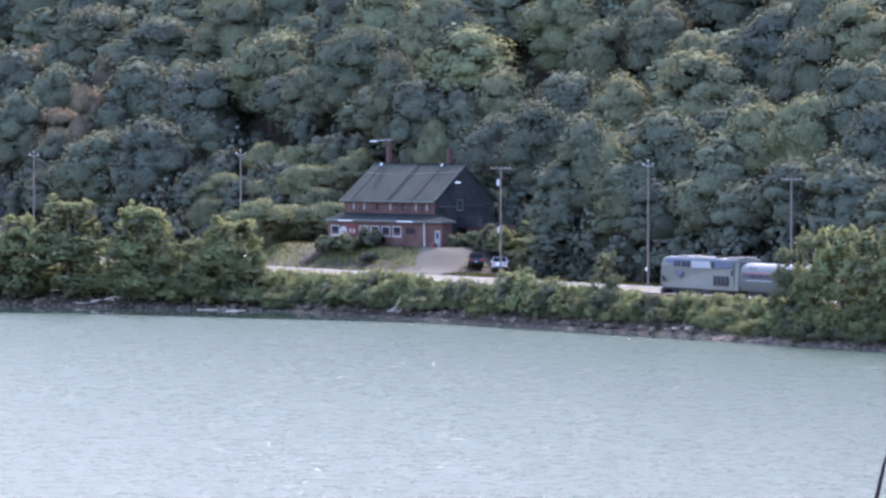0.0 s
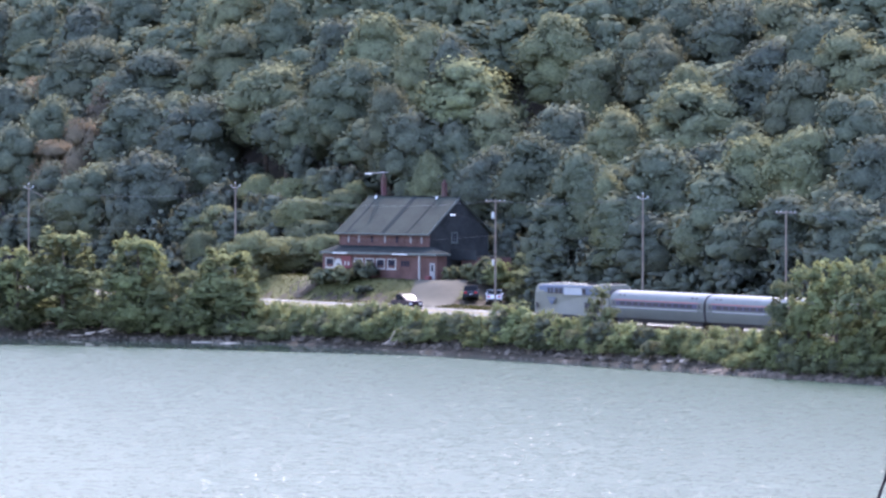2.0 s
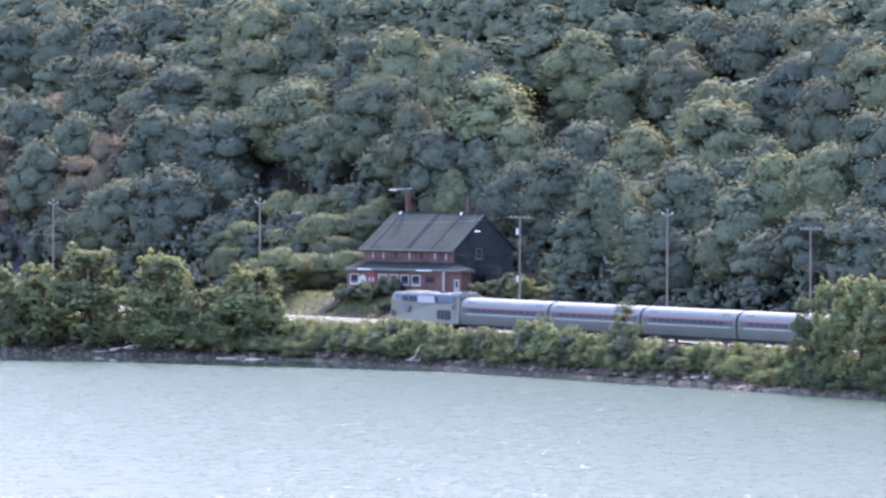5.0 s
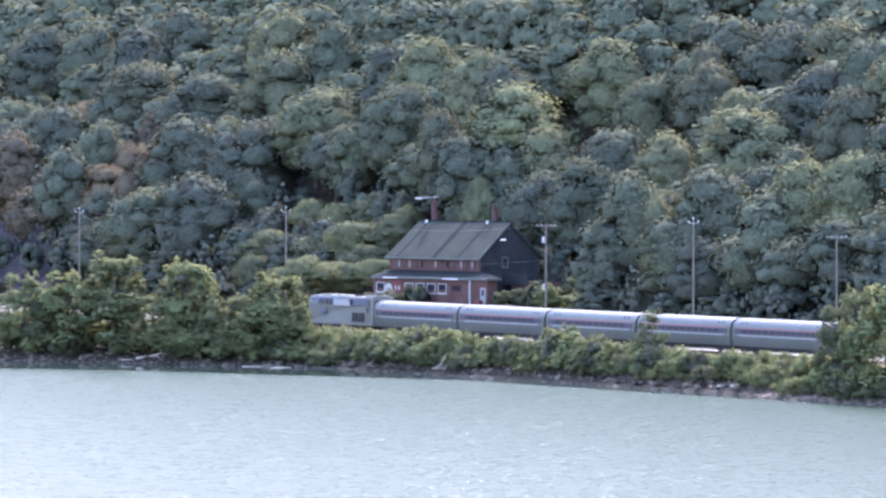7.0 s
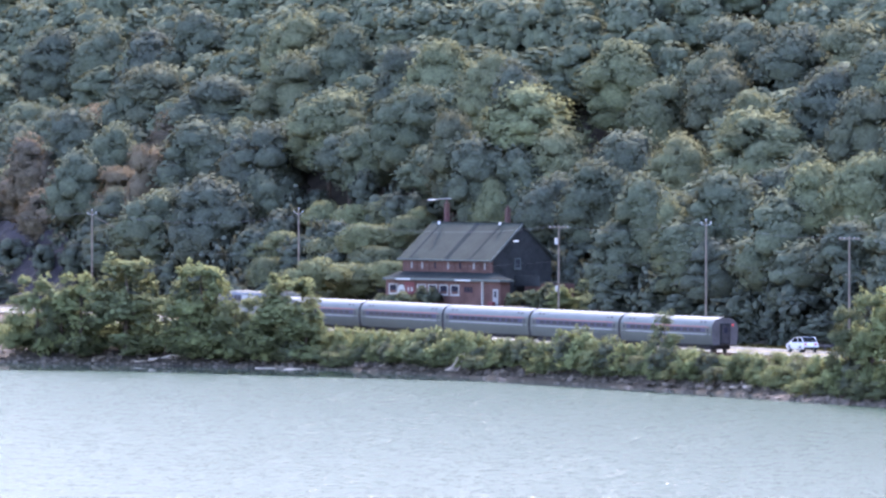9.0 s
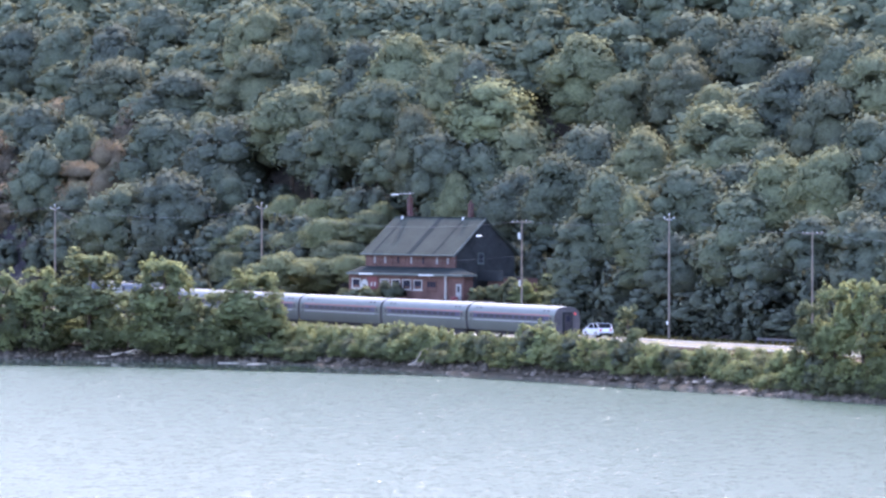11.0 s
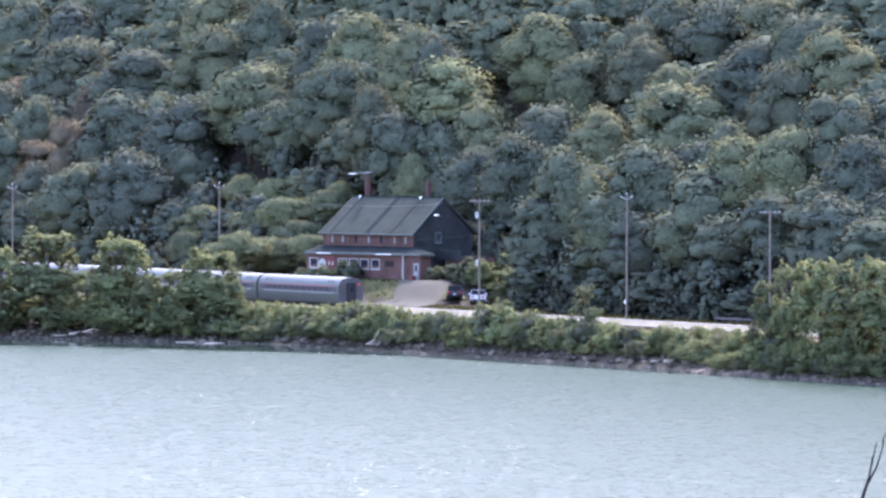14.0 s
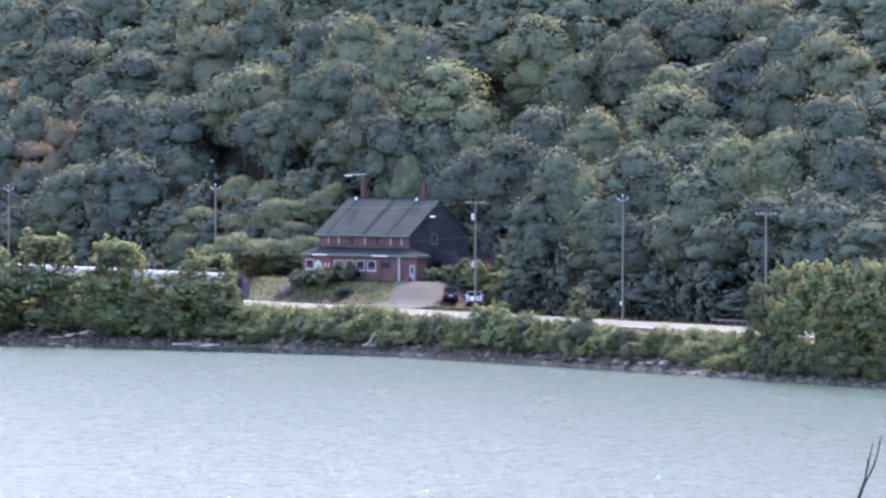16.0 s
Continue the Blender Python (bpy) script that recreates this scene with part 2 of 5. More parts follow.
M_LEAF_S = leaf_mat("sumac_and_sunlit_leaves", (0.142, 0.150, 0.092), (0.212, 0.224, 0.116), 0.12)
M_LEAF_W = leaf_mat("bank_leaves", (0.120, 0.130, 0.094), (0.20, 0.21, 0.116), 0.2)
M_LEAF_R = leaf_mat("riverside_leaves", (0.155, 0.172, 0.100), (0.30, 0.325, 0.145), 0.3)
M_GRASS = leaf_mat("grass_blades", (0.048, 0.052, 0.018), (0.095, 0.09, 0.034))
M_BRICK = mat("red_clapboard", (0.125, 0.070, 0.060), 0.9, scale=0.5, fine=5.0, vary=0.3, spec=0.15)
M_BRICKWALL = brick_mat("red_brick", (0.12, 0.04, 0.036), (0.09, 0.032, 0.03), (0.2, 0.16, 0.14))
M_ROOF = mat("green_grey_shingles", (0.040, 0.046, 0.036), 0.95, scale=0.4, fine=5.0, vary=0.22, bump=0.5, spec=0.2)
M_ROOF_D = mat("roof_valley_felt", (0.026, 0.031, 0.030), 0.95, scale=0.4, vary=0.2, spec=0.03)
# dark boards; on the gable, rear and wing this colour holds the shade
M_DARK_AND_SHADE = mat("dark_and_shade_boards", (0.040, 0.042, 0.042), 0.85, scale=0.5, fine=4.0, vary=0.3, spec=0.1)
M_TRIM = mat("cream_trim_paint", (0.42, 0.40, 0.37), 0.6, vary=0.1)
M_GREENTRIM = mat("dull_green_trim", (0.11, 0.125, 0.115), 0.7, vary=0.15)
M_WHITE = mat("white_paint", (0.78, 0.78, 0.76), 0.5, vary=0.06)
M_PANE = glass_mat("window_glass", (0.022, 0.022, 0.034), 0.35)
M_CURTAIN = mat("pale_curtain", (0.30, 0.29, 0.28), 0.9, vary=0.1)
M_RED = mat("red_paint", (0.15, 0.03, 0.034), 0.6, vary=0.15)
M_SILVER = mat("coach_stainless", (0.105, 0.107, 0.094), 0.6, 0.0, vary=0.08, scale=0.25, fine=2.0, bump=0.05, spec=0.12)
M_COACHROOF = mat("coach_roof_metal", (0.108, 0.118, 0.116), 0.55, 0.1, vary=0.08, scale=0.2, fine=1.5, bump=0.05, spec=0.2)
M_LOCOGREY = mat("loco_silver_paint", (0.190, 0.186, 0.155), 0.6, 0.0, vary=0.1, scale=0.2, fine=1.5, bump=0, spec=0.12)
M_LOCOBLUE = mat("loco_blue_paint", (0.075, 0.10, 0.155), 0.45, vary=0.12, bump=0, spec=0.1)
M_BANDBLUE = mat("coach_blue_band", (0.05, 0.045, 0.085), 0.45, vary=0.15, bump=0, spec=0.06)
M_BANDRED = mat("coach_red_stripe", (0.33, 0.07, 0.085), 0.5, vary=0.1, bump=0, spec=0.1)
M_BANDWHITE = mat("coach_white_stripe", (0.34, 0.345, 0.355), 0.5, vary=0.05, bump=0, spec=0.15)
M_UNDER = mat("grimy_underframe", (0.045, 0.04, 0.042), 0.85, vary=0.4, scale=1.0, spec=0.1)
M_ENDGREY = mat("coach_end_grime", (0.11, 0.098, 0.098), 0.75, 0.1, vary=0.25, spec=0.1)
M_RUBBER = mat("black_rubber", (0.025, 0.025, 0.027), 0.8, vary=0.2)
M_WHEEL = mat("wheel_steel", (0.12, 0.10, 0.09), 0.6, 0.6, vary=0.2)
M_CARWHITE = mat("white_car_paint", (0.78, 0.79, 0.81), 0.25, vary=0.03, bump=0)
M_CARDARK = mat("dark_car_paint", (0.022, 0.022, 0.03), 0.3, vary=0.1, bump=0)
M_CARMAROON = mat("maroon_car_paint", (0.030, 0.018, 0.026), 0.45, vary=0.1, bump=0, spec=0.08)
M_CABGLASS = glass_mat("tinted_cabin_glass", (0.015, 0.017, 0.02), 0.4)
M_CARGLASS = glass_mat("car_glass", (0.015, 0.017, 0.02), 0.15)
M_CABGLASS.node_tree.nodes["Principled BSDF"].inputs["Specular IOR Level"].default_value = 0.0
M_CARGLASS.node_tree.nodes["Principled BSDF"].inputs["Specular IOR Level"].default_value = 0.5
M_CHROME = mat("chrome", (0.7, 0.7, 0.72), 0.15, 1.0, vary=0.05, bump=0)
M_TAIL = mat("red_lens", (0.5, 0.02, 0.02), 0.2, vary=0.05, bump=0)
M_TAILGLOW = glow_mat("red_marker_light", (0.6, 0.06, 0.06), 0.12)
M_HEADLENS = mat("headlamp_lens", (0.75, 0.75, 0.78), 0.1, vary=0.03, bump=0)


# ---- mesh helpers ----
def mesh_of(name, verts, faces, material, smooth=False):
    me = bpy.data.meshes.new(name)
    me.from_pydata([tuple(v) for v in verts], [], [tuple(f) for f in faces])
    me.materials.append(material)
    if smooth:
        me.polygons.foreach_set("use_smooth", [True] * len(me.polygons))
    me.update()
    return me


def quads_mesh(name, v, material, puff=None, core=None):
    """A mesh from an (n, 4, 3) array of loose quads; puff: which way each leaf's clump faces;
    core: corners, triangles and facing of the dense foliage inside."""
    n = len(v)
    if puff is None:
        puff = np.cross(v[:, 2] - v[:, 0], v[:, 1] - v[:, 3])
        puff = puff * np.where(puff[:, 2:] < 0, -1, 1) / (np.linalg.norm(puff, axis=1, keepdims=True) + 1e-9)
    co, facing = v.reshape(-1, 3), np.repeat(puff, 4, axis=0)
    corner, start = np.arange(n * 4), np.arange(0, n * 4, 4)
    if core is not None:
        cv, cf, cp = core
        start = np.concatenate([start, len(corner) + np.arange(0, len(cf) * 3, 3)])
        corner = np.concatenate([corner, cf.ravel() + len(co)])
        co, facing = np.concatenate([co, cv]), np.concatenate([facing, cp])
    me = bpy.data.meshes.new(name)
    me.vertices.add(len(co))
    me.vertices.foreach_set("co", np.ascontiguousarray(co, dtype=np.float32).ravel())
    me.loops.add(len(corner))
    me.loops.foreach_set("vertex_index", np.ascontiguousarray(corner, dtype=np.int32))
    me.polygons.add(len(start))
    me.polygons.foreach_set("loop_start", np.ascontiguousarray(start, dtype=np.int32))
    me.materials.append(material)
    me.update(calc_edges=True)
    att = me.attributes.new("puff", "FLOAT_VECTOR", "POINT")
    att.data.foreach_set("vector", np.ascontiguousarray(facing, dtype=np.float32).ravel())
    return me


def link(name, me, parent=None, label="", m=None):
    ob = new(name, me)
    if parent:
        ob.parent = parent
    if m is not None:
        ob.matrix_basis = m
    if label:
        ob["label"] = label
    return ob


def part(name, bm, material, parent, label="", m=None, smooth=False):
    """One bmesh as one mesh object under a thing or a part."""
    me = bpy.data.meshes.new(name)
    bm.normal_update()
    bm.to_mesh(me)
    bm.free()
    me.materials.append(material)
    if smooth:
        me.polygons.foreach_set("use_smooth", [True] * len(me.polygons))
    return link(name, me, parent, label, m)


def thing(name, m, label, category, group="", kind=""):
    ob = new(name)
    ob.matrix_basis = m
    return tagged(ob, label, category, group, kind)


def add_box(bm, x0, x1, y0, y1, z0, z1, bevel=0.0):
    r = bmesh.ops.create_cube(bm, size=1.0, matrix=Matrix.Translation(((x0 + x1) / 2, (y0 + y1) / 2, (z0 + z1) / 2))
                              @ Matrix.Diagonal((x1 - x0, y1 - y0, z1 - z0, 1)))
    if bevel:
        es = list({e for v in r["verts"] for e in v.link_edges})
        bmesh.ops.bevel(bm, geom=es, offset=bevel, segments=1, affect="EDGES")
    return r


def box(x0, x1, y0, y1, z0, z1, bevel=0.0):
    bm = bmesh.new()
    add_box(bm, x0, x1, y0, y1, z0, z1, bevel)
    return bm


def tube(points, radii, sides=8):
    """A tapered tube along a line of points."""
    bm = bmesh.new()
    rings = []
    pts = [Vector(p) for p in points]
    for i, p in enumerate(pts):
        d = (pts[min(i + 1, len(pts) - 1)] - pts[max(i - 1, 0)]).normalized()
        u = d.cross(Vector((0.3, 0.9, 0.2))).normalized()
        w = d.cross(u)
        rings.append([bm.verts.new(p + (u * math.cos(k * math.tau / sides) + w * math.sin(k * math.tau / sides)) * radii[i])
                      for k in range(sides)])
    for r0, r1 in zip(rings, rings[1:]):
        for k in range(sides):
            bm.faces.new((r0[k], r0[(k + 1) % sides], r1[(k + 1) % sides], r1[k]))
    bm.faces.new(rings[0][::-1])
    bm.faces.new(rings[-1])
    return bm


def disc(x, y, z, radius, width, sides=16, axis="Y"):
    bm = bmesh.new()
    turn = Matrix.Rotation(radians(90), 4, "X" if axis == "Y" else "Y") if axis != "Z" else Matrix()
    bmesh.ops.create_cone(bm, cap_ends=True, segments=sides, radius1=radius, radius2=radius, depth=width,
                          matrix=Matrix.Translation((x, y, z)) @ turn)
    return bm


def prism(profile, y0, y1, bevel=0.0):
    """A closed outline in x and z, drawn out along y."""
    bm = bmesh.new()
    a = [bm.verts.new((x, y0, z)) for x, z in profile]
    b = [bm.verts.new((x, y1, z)) for x, z in profile]
    bm.faces.new(a)
    bm.faces.new(b[::-1])
    n = len(a)
    for i in range(n):
        bm.faces.new((a[i], b[i], b[(i + 1) % n], a[(i + 1) % n]))
    bmesh.ops.recalc_face_normals(bm, faces=bm.faces)
    if bevel:
        bmesh.ops.bevel(bm, geom=list(bm.edges), offset=bevel, segments=2, affect="EDGES")
    return bm


# ---- the lie of the land: a runs along the railway, b away from the river ----
SA, CA = 0.38718, 0.922
TURN = -67.22


def world_ab(a, b):
    return 1.1 + SA * a + CA * b, 1200.0 - CA * a + SA * b


def along(a, b, z, rz=0.0):
    """A pose in the railway's frame: x along the line, y away from the river."""
    x, y = world_ab(a, b)
    return pose(x, y, z, 0, 0, TURN + rz)


def ease(e0, e1, x):
    t = np.clip((np.asarray(x, float) - e0) / (e1 - e0), 0, 1)
    return t * t * (3 - 2 * t)


def shore(a):
    return -10.3 - 2.0 * ease(88, 104, a) - np.maximum(0, -22 - np.asarray(a, float)) * 0.5


def hill_foot(a):
    return 25 + 20 * ease(-128, -108, a) * (1 - ease(-50, -34, a))


def terrain(a, b):
    a, b = np.asarray(a, float), np.asarray(b, float)
    sh = np.maximum(shore(a), -160)
    z = np.minimum(1.6, (b - sh) * 0.3)
    z = np.maximum(z, 3.3 - np.maximum(0, -4.5 - b) * 0.5)
    z = np.where(b < sh, np.maximum(-4, (b - sh) * 0.25), z)
    z = np.where(b > 4.5, 3.45, z)
    z = z + 2.65 * ease(17.5, 23.5, b - 4 * ease(-90, -70, a)) * ease(-125, -108, a) * (1 - ease(-69, -56, a))
    up = np.maximum(0, b - hill_foot(a))
    return z + np.minimum(up * 0.62, 60 + up * 0.12)


def inland(a, b, margin):
    """The nearest place straight behind (a, b) that lies margin metres up from the waterline."""
    moved = 0.0
    while b < float(shore(a)) + margin and moved < 80:
        a, b, moved = a - CA * 0.5, b + SA * 0.5, moved + 0.5
    return a, b, moved


def on_ground(a, b):
    return float(terrain(a, b))


# ground: one sheet from the near bluff over the river bed to the hill and the horizon
def build_ground():
    xs = np.concatenate([np.linspace(-2400, -120, 14), np.arange(-100, 101, 2.0), np.linspace(120, 2400, 14)])
    ys = np.concatenate([np.linspace(-400, -40, 5), np.linspace(-20, 140, 17), np.linspace(200, 1020, 10),
                         np.arange(1040, 1560, 2.5), np.linspace(1580, 4200, 16)])
    X, Y = np.meshgrid(xs, ys)
    dx, dy = X - 1.1, Y - 1200.0
    A, B = SA * dx - CA * dy, CA * dx + SA * dy
    Z = terrain(A, B)
    rough = np.sin(X * 0.9 + np.sin(Y * 0.31)) * np.cos(Y * 0.53 + X * 0.21) * 0.12
    Z = Z + rough * (B > 24) - 0.12 * ((B > 4.5) & (B < 18.6))
    bluff = np.where(Y < 8, 29.6, np.maximum(-4, 29.6 - (Y - 8) * 0.33))
    Z = np.where(Y < 600, bluff, Z)
    n, k = len(ys), len(xs)
    verts = np.stack([X, Y, Z], -1).reshape(-1, 3)
    faces = [(j * k + i, j * k + i + 1, (j + 1) * k + i + 1, (j + 1) * k + i) for j in range(n - 1) for i in range(k - 1)]
    return tagged(link("ground", mesh_of("ground", verts, faces, M_GROUND, True)),
                  "dark earth bank and wooded hillside beside the river", "ground", kind="structure")


def strip(name, a0, a1, step, bs, lift, material, label, category, kind="structure"):
    """A ribbon laid on the land along the railway."""
    avals = np.arange(a0, a1 + step, step)
    verts, faces = [], []
    for a in avals:
        for b in bs:
            x, y = world_ab(a, b)
            verts.append((x, y, on_ground(a, b) + lift))
    k = len(bs)
    for j in range(len(avals) - 1):
        for i in range(k - 1):
            faces.append((j * k + i, (j + 1) * k + i, (j + 1) * k + i + 1, j * k + i + 1))
    return tagged(link(name, mesh_of(name, verts, faces, material, True)), label, category, kind=kind)


build_ground()
river = tagged(link("water", mesh_of("water", [(-2400, 60, 0), (2400, 60, 0), (2400, 2600, 0), (-2400, 2600, 0)], [(0, 1, 2, 3)], M_WATER)),
       "pale blue rippled river water with sun sparkles", "river", kind="structure")


def slab(name, a0, a1, b0, b1, z0, z1, material, label="", category="", parent=None):
    ob = part(name, box(a0, a1, b0, b1, z0, z1), material, parent, m=along(0, 0, 0) if parent is None else None)
    return tagged(ob, label, category, kind="structure") if parent is None else ob


road = slab("road", -700, 420, 4.9, 17.4, 3.1, 3.50, M_ROAD, "sun-bleached grey two-lane asphalt road", "road")
slab("edge_line", -700, 420, 6.3, 6.42, 3.499, 3.506, M_PAINT_W, parent=road)
slab("edge_line", -700, 420, 15.6, 15.72, 3.499, 3.506, M_PAINT_W, parent=road)
slab("centre_line", -700, 420, 10.85, 10.95, 3.499, 3.506, M_PAINT_Y, parent=road)
slab("centre_line", -700, 420, 11.05, 11.15, 3.499, 3.506, M_PAINT_Y, parent=road)


def build_track():
    bm = bmesh.new()
    prof = [(-2.9, 3.2), (-1.7, 3.50), (1.7, 3.50), (2.9, 3.2)]
    a = [bm.verts.new((-700, y, z)) for y, z in prof]
    b = [bm.verts.new((420, y, z)) for y, z in prof]
    for i in range(3):
        bm.faces.new((a[i], b[i], b[i + 1], a[i + 1]))
    bmesh.ops.recalc_face_normals(bm, faces=bm.faces)
    track = thing("railway_track", along(0, 0, 0), "single railway track with rusty rails on brown ballast", "railway track", kind="structure")
    part("ballast", bm, M_BALLAST, track)
    for y in (-0.7525, 0.7525):
        bm = bmesh.new()
        add_box(bm, -700, 420, y - 0.036, y + 0.036, 3.63, 3.68)
        add_box(bm, -700, 420, y - 0.01, y + 0.01, 3.58, 3.63)
        add_box(bm, -700, 420, y - 0.07, y + 0.07, 3.565, 3.58)
        part("rail", bm, M_RAIL, track)
    v, f = [], []
    for i in range(560):
        x = -250 + i * 0.65
        o = len(v)
        v += [(x + dx, dy, dz) for dz in (3.48, 3.565) for dx, dy in ((-0.11, -1.3), (0.11, -1.3), (0.11, 1.3), (-0.11, 1.3))]
        f += [tuple(o + q for q in face) for face in ((4, 5, 6, 7), (0, 1, 5, 4), (1, 2, 6, 5), (2, 3, 7, 6), (3, 0, 4, 7))]
    tagged(link("ties", mesh_of("ties", v, f, M_TIE), track), kind="stuff")


build_track()


# ---- trees and shrubs ----
def leaf_cloud(rng, lobes, count, leaf, up=0.35, fuzz=0.45, loose=(0.72, 1.06)):
    """Loose leaf quads over rounded lobes given as (centre, radii)."""
    per = np.array([r[0] * r[1] + r[0] * r[2] for _, r in lobes])
    pick = rng.choice(len(lobes), count, p=per / per.sum())
    cen = np.array([c for c, _ in lobes])[pick]
    rad = np.array([r for _, r in lobes])[pick]
    d = rng.normal(size=(count, 3))
    d[:, 2] = d[:, 2] + up * np.abs(d[:, 2])
    d /= np.linalg.norm(d, axis=1, keepdims=True)
    d[:, 2] = np.where((d[:, 2] < -0.55) & (rng.random(count) < 0.8), -d[:, 2], d[:, 2])
    p = cen + d * rad * rng.uniform(*loose, (count, 1))
    n = d + rng.normal(scale=fuzz, size=(count, 3)) + np.array([0, 0, 0.25])
    n /= np.linalg.norm(n, axis=1, keepdims=True)
    t = np.cross(n, rng.normal(size=(count, 3)))
    t /= np.linalg.norm(t, axis=1, keepdims=True)
    s = np.cross(n, t)
    size = leaf * rng.uniform(0.6, 1.35, (count, 1))
    t, s = t * size, s * size * 0.8
    puff = facing_of(p, d, np.array([c for c, _ in lobes])) + 0.2 * n
    puff /= np.linalg.norm(puff, axis=1, keepdims=True)
    return np.stack([p - t, p + s * 0.9, p + t, p - s * 0.9], 1), puff


def facing_of(p, d, centres):
    """Which way the foliage at p faces: mostly out of the whole crown, a little out of its lobe."""
    mid = centres.mean(axis=0) - np.array([0, 0, 0.25 * np.ptp(centres[:, 2])])
    size = np.abs(centres - mid).max(axis=0) * 1.3 + 1e-6
    whole = (p - mid) / size
    whole /= np.linalg.norm(whole, axis=1, keepdims=True) + 1e-9
    return 0.3 * d + 0.8 * whole


def dense_core(rng, lobes, fill):
    """The close inner foliage of the lobes, as uneven lumps under the loose leaves."""
    bm = bmesh.new()
    bmesh.ops.create_icosphere(bm, subdivisions=1, radius=1.0)
    ball = np.array([v.co[:] for v in bm.verts])
    tri = np.array([[v.index for v in f.verts] for f in bm.faces])
    bm.free()
    V, F, D = [], [], []
    for i, (c, r) in enumerate(lobes):
        V.append(c + ball * np.array(r) * fill * rng.uniform(0.82, 1.12, (len(ball), 1)))
        F.append(tri + i * len(ball))
        D.append(ball)
    V, F, D = np.concatenate(V), np.concatenate(F), np.concatenate(D)
    puff = facing_of(V, D, np.array([c for c, _ in lobes]))
    return V, F, puff / np.linalg.norm(puff, axis=1, keepdims=True)


def crown_lobes(rng, R, H, base, count, flat=0.8, spread=0.62):
    """Lobes of a crown of radius R and height H whose underside is at base."""
    lobes = []
    for i in range(count):
        v = rng.normal(size=3)
        v /= np.linalg.norm(v)
        k = rng.uniform(0.72, 1.0)
        c = np.array([v[0] * R * spread * k, v[1] * R * spread * k, base + H * (0.5 + 0.36 * v[2] * k)])
        taper = 1.0 - 0.35 * max(0, v[2])
        c[:2] *= taper
        r = R * rng.uniform(0.32, 0.50)
        lobes.append((c, (r, r, r * flat)))
    return lobes


def bushy_lobes(rng, R, H, count):
    """Lobes of a plant leafed down to the ground, narrower and ragged towards the top."""
    lobes = []
    for i in range(count):
        t = rng.uniform(0.08, 1.0)
        reach = R * (0.85 - 0.42 * t * t) * rng.uniform(0.3, 1.0)
        ang = rng.uniform(0, math.tau)
        r = R * rng.uniform(0.17, 0.36) * (1.15 - 0.5 * t)
        lobes.append((np.array([math.cos(ang) * reach, math.sin(ang) * reach, H * t * 0.92]), (r, r, r * 1.15)))
    # upright leafy sprays that break the outline
    for i in range(count // 2):
        t = rng.uniform(0.35, 1.0)
        reach = R * (0.95 - 0.5 * t * t) * rng.uniform(0.45, 1.0)
        ang = rng.uniform(0, math.tau)
        r = R * rng.uniform(0.07, 0.12)
        lobes.append((np.array([math.cos(ang) * reach, math.sin(ang) * reach, H * t * 0.97]), (r, r, r * 2.8)))
    return lobes


def grown(quads, k):
    """The same leaves, each k times as large."""
    c = quads.mean(axis=1, keepdims=True)
    return c + (quads - c) * k


def trunk_mesh(name, rng, height, radius, limbs, reach):
    bm = tube([(0, 0, -0.6), (0.05, 0.02, height * 0.4), (0.0, 0.1, height * 0.75), (0.1, 0, height)],
              [radius * 1.3, radius, radius * 0.6, radius * 0.2], 7)
    for i in range(limbs):
        ang = i * 2.4 + rng.uniform(-0.3, 0.3)
        z = height * rng.uniform(0.35, 0.75)
        r = reach * rng.uniform(0.5, 0.9)
        limb = tube([(0, 0, z), (math.cos(ang) * r * 0.5, math.sin(ang) * r * 0.5, z + r * 0.35),
                     (math.cos(ang) * r, math.sin(ang) * r, z + r * 0.75)], [radius * 0.45, radius * 0.3, radius * 0.1], 5)
        tmp = bpy.data.meshes.new("limb")
        limb.to_mesh(tmp)
        limb.free()
        bm.from_mesh(tmp)
        bpy.data.meshes.remove(tmp)
    me = bpy.data.meshes.new(name)
    bm.to_mesh(me)
    bm.free()
    me.materials.append(M_BARK)
    return me


def plant_kind(seed, R, H, crown_share, lobes, leaves, leaf, material, flat=0.8, spread=0.62, trunk=0.16, limbs=5):
    """Crown and trunk meshes of one plant, R across and H high."""
    rng = np.random.default_rng(seed)
    ch = H * crown_share
    lob = bushy_lobes(rng, R, H, lobes) if crown_share > 0.95 else crown_lobes(rng, R, ch, H - ch, lobes, flat, spread)
    quads, puff = leaf_cloud(rng, lob, leaves, leaf, fuzz=0.8 if crown_share > 0.95 else 0.5, loose=(0.5, 1.22) if crown_share > 0.95 else (0.68, 1.16))
    low = quads[:, :, 2].max()
    quads[:, :, 2] *= H / low
    wide = np.percentile(np.abs(quads[:, :, :2]), 98)
    quads[:, :, :2] *= R / wide
    inner = lob[:lobes // 2]
    if crown_share <= 0.95:
        cs = np.array([c for c, _ in lob])
        # the heart of the crown, behind the lobes
        inner = lob + [(cs.mean(axis=0) + np.array([0, 0, q * np.ptp(cs[:, 2])]), tuple(np.ptp(cs, axis=0) * np.array([0.66, 0.66, 0.42]))) for q in (-0.15, 0.1)]
    core = dense_core(rng, inner, 0.58 if crown_share > 0.95 or flat < 0.6 else 0.76)
    core[0][:, 2] *= H / low
    core[0][:, :2] *= R / wide
    return dict(R=R, H=H, quads=quads, puff=puff, core=core, crown=quads_mesh("crown", quads, material, puff, core),
                trunk=trunk_mesh("trunk", rng, H * 0.8, trunk, limbs, R * 0.8))


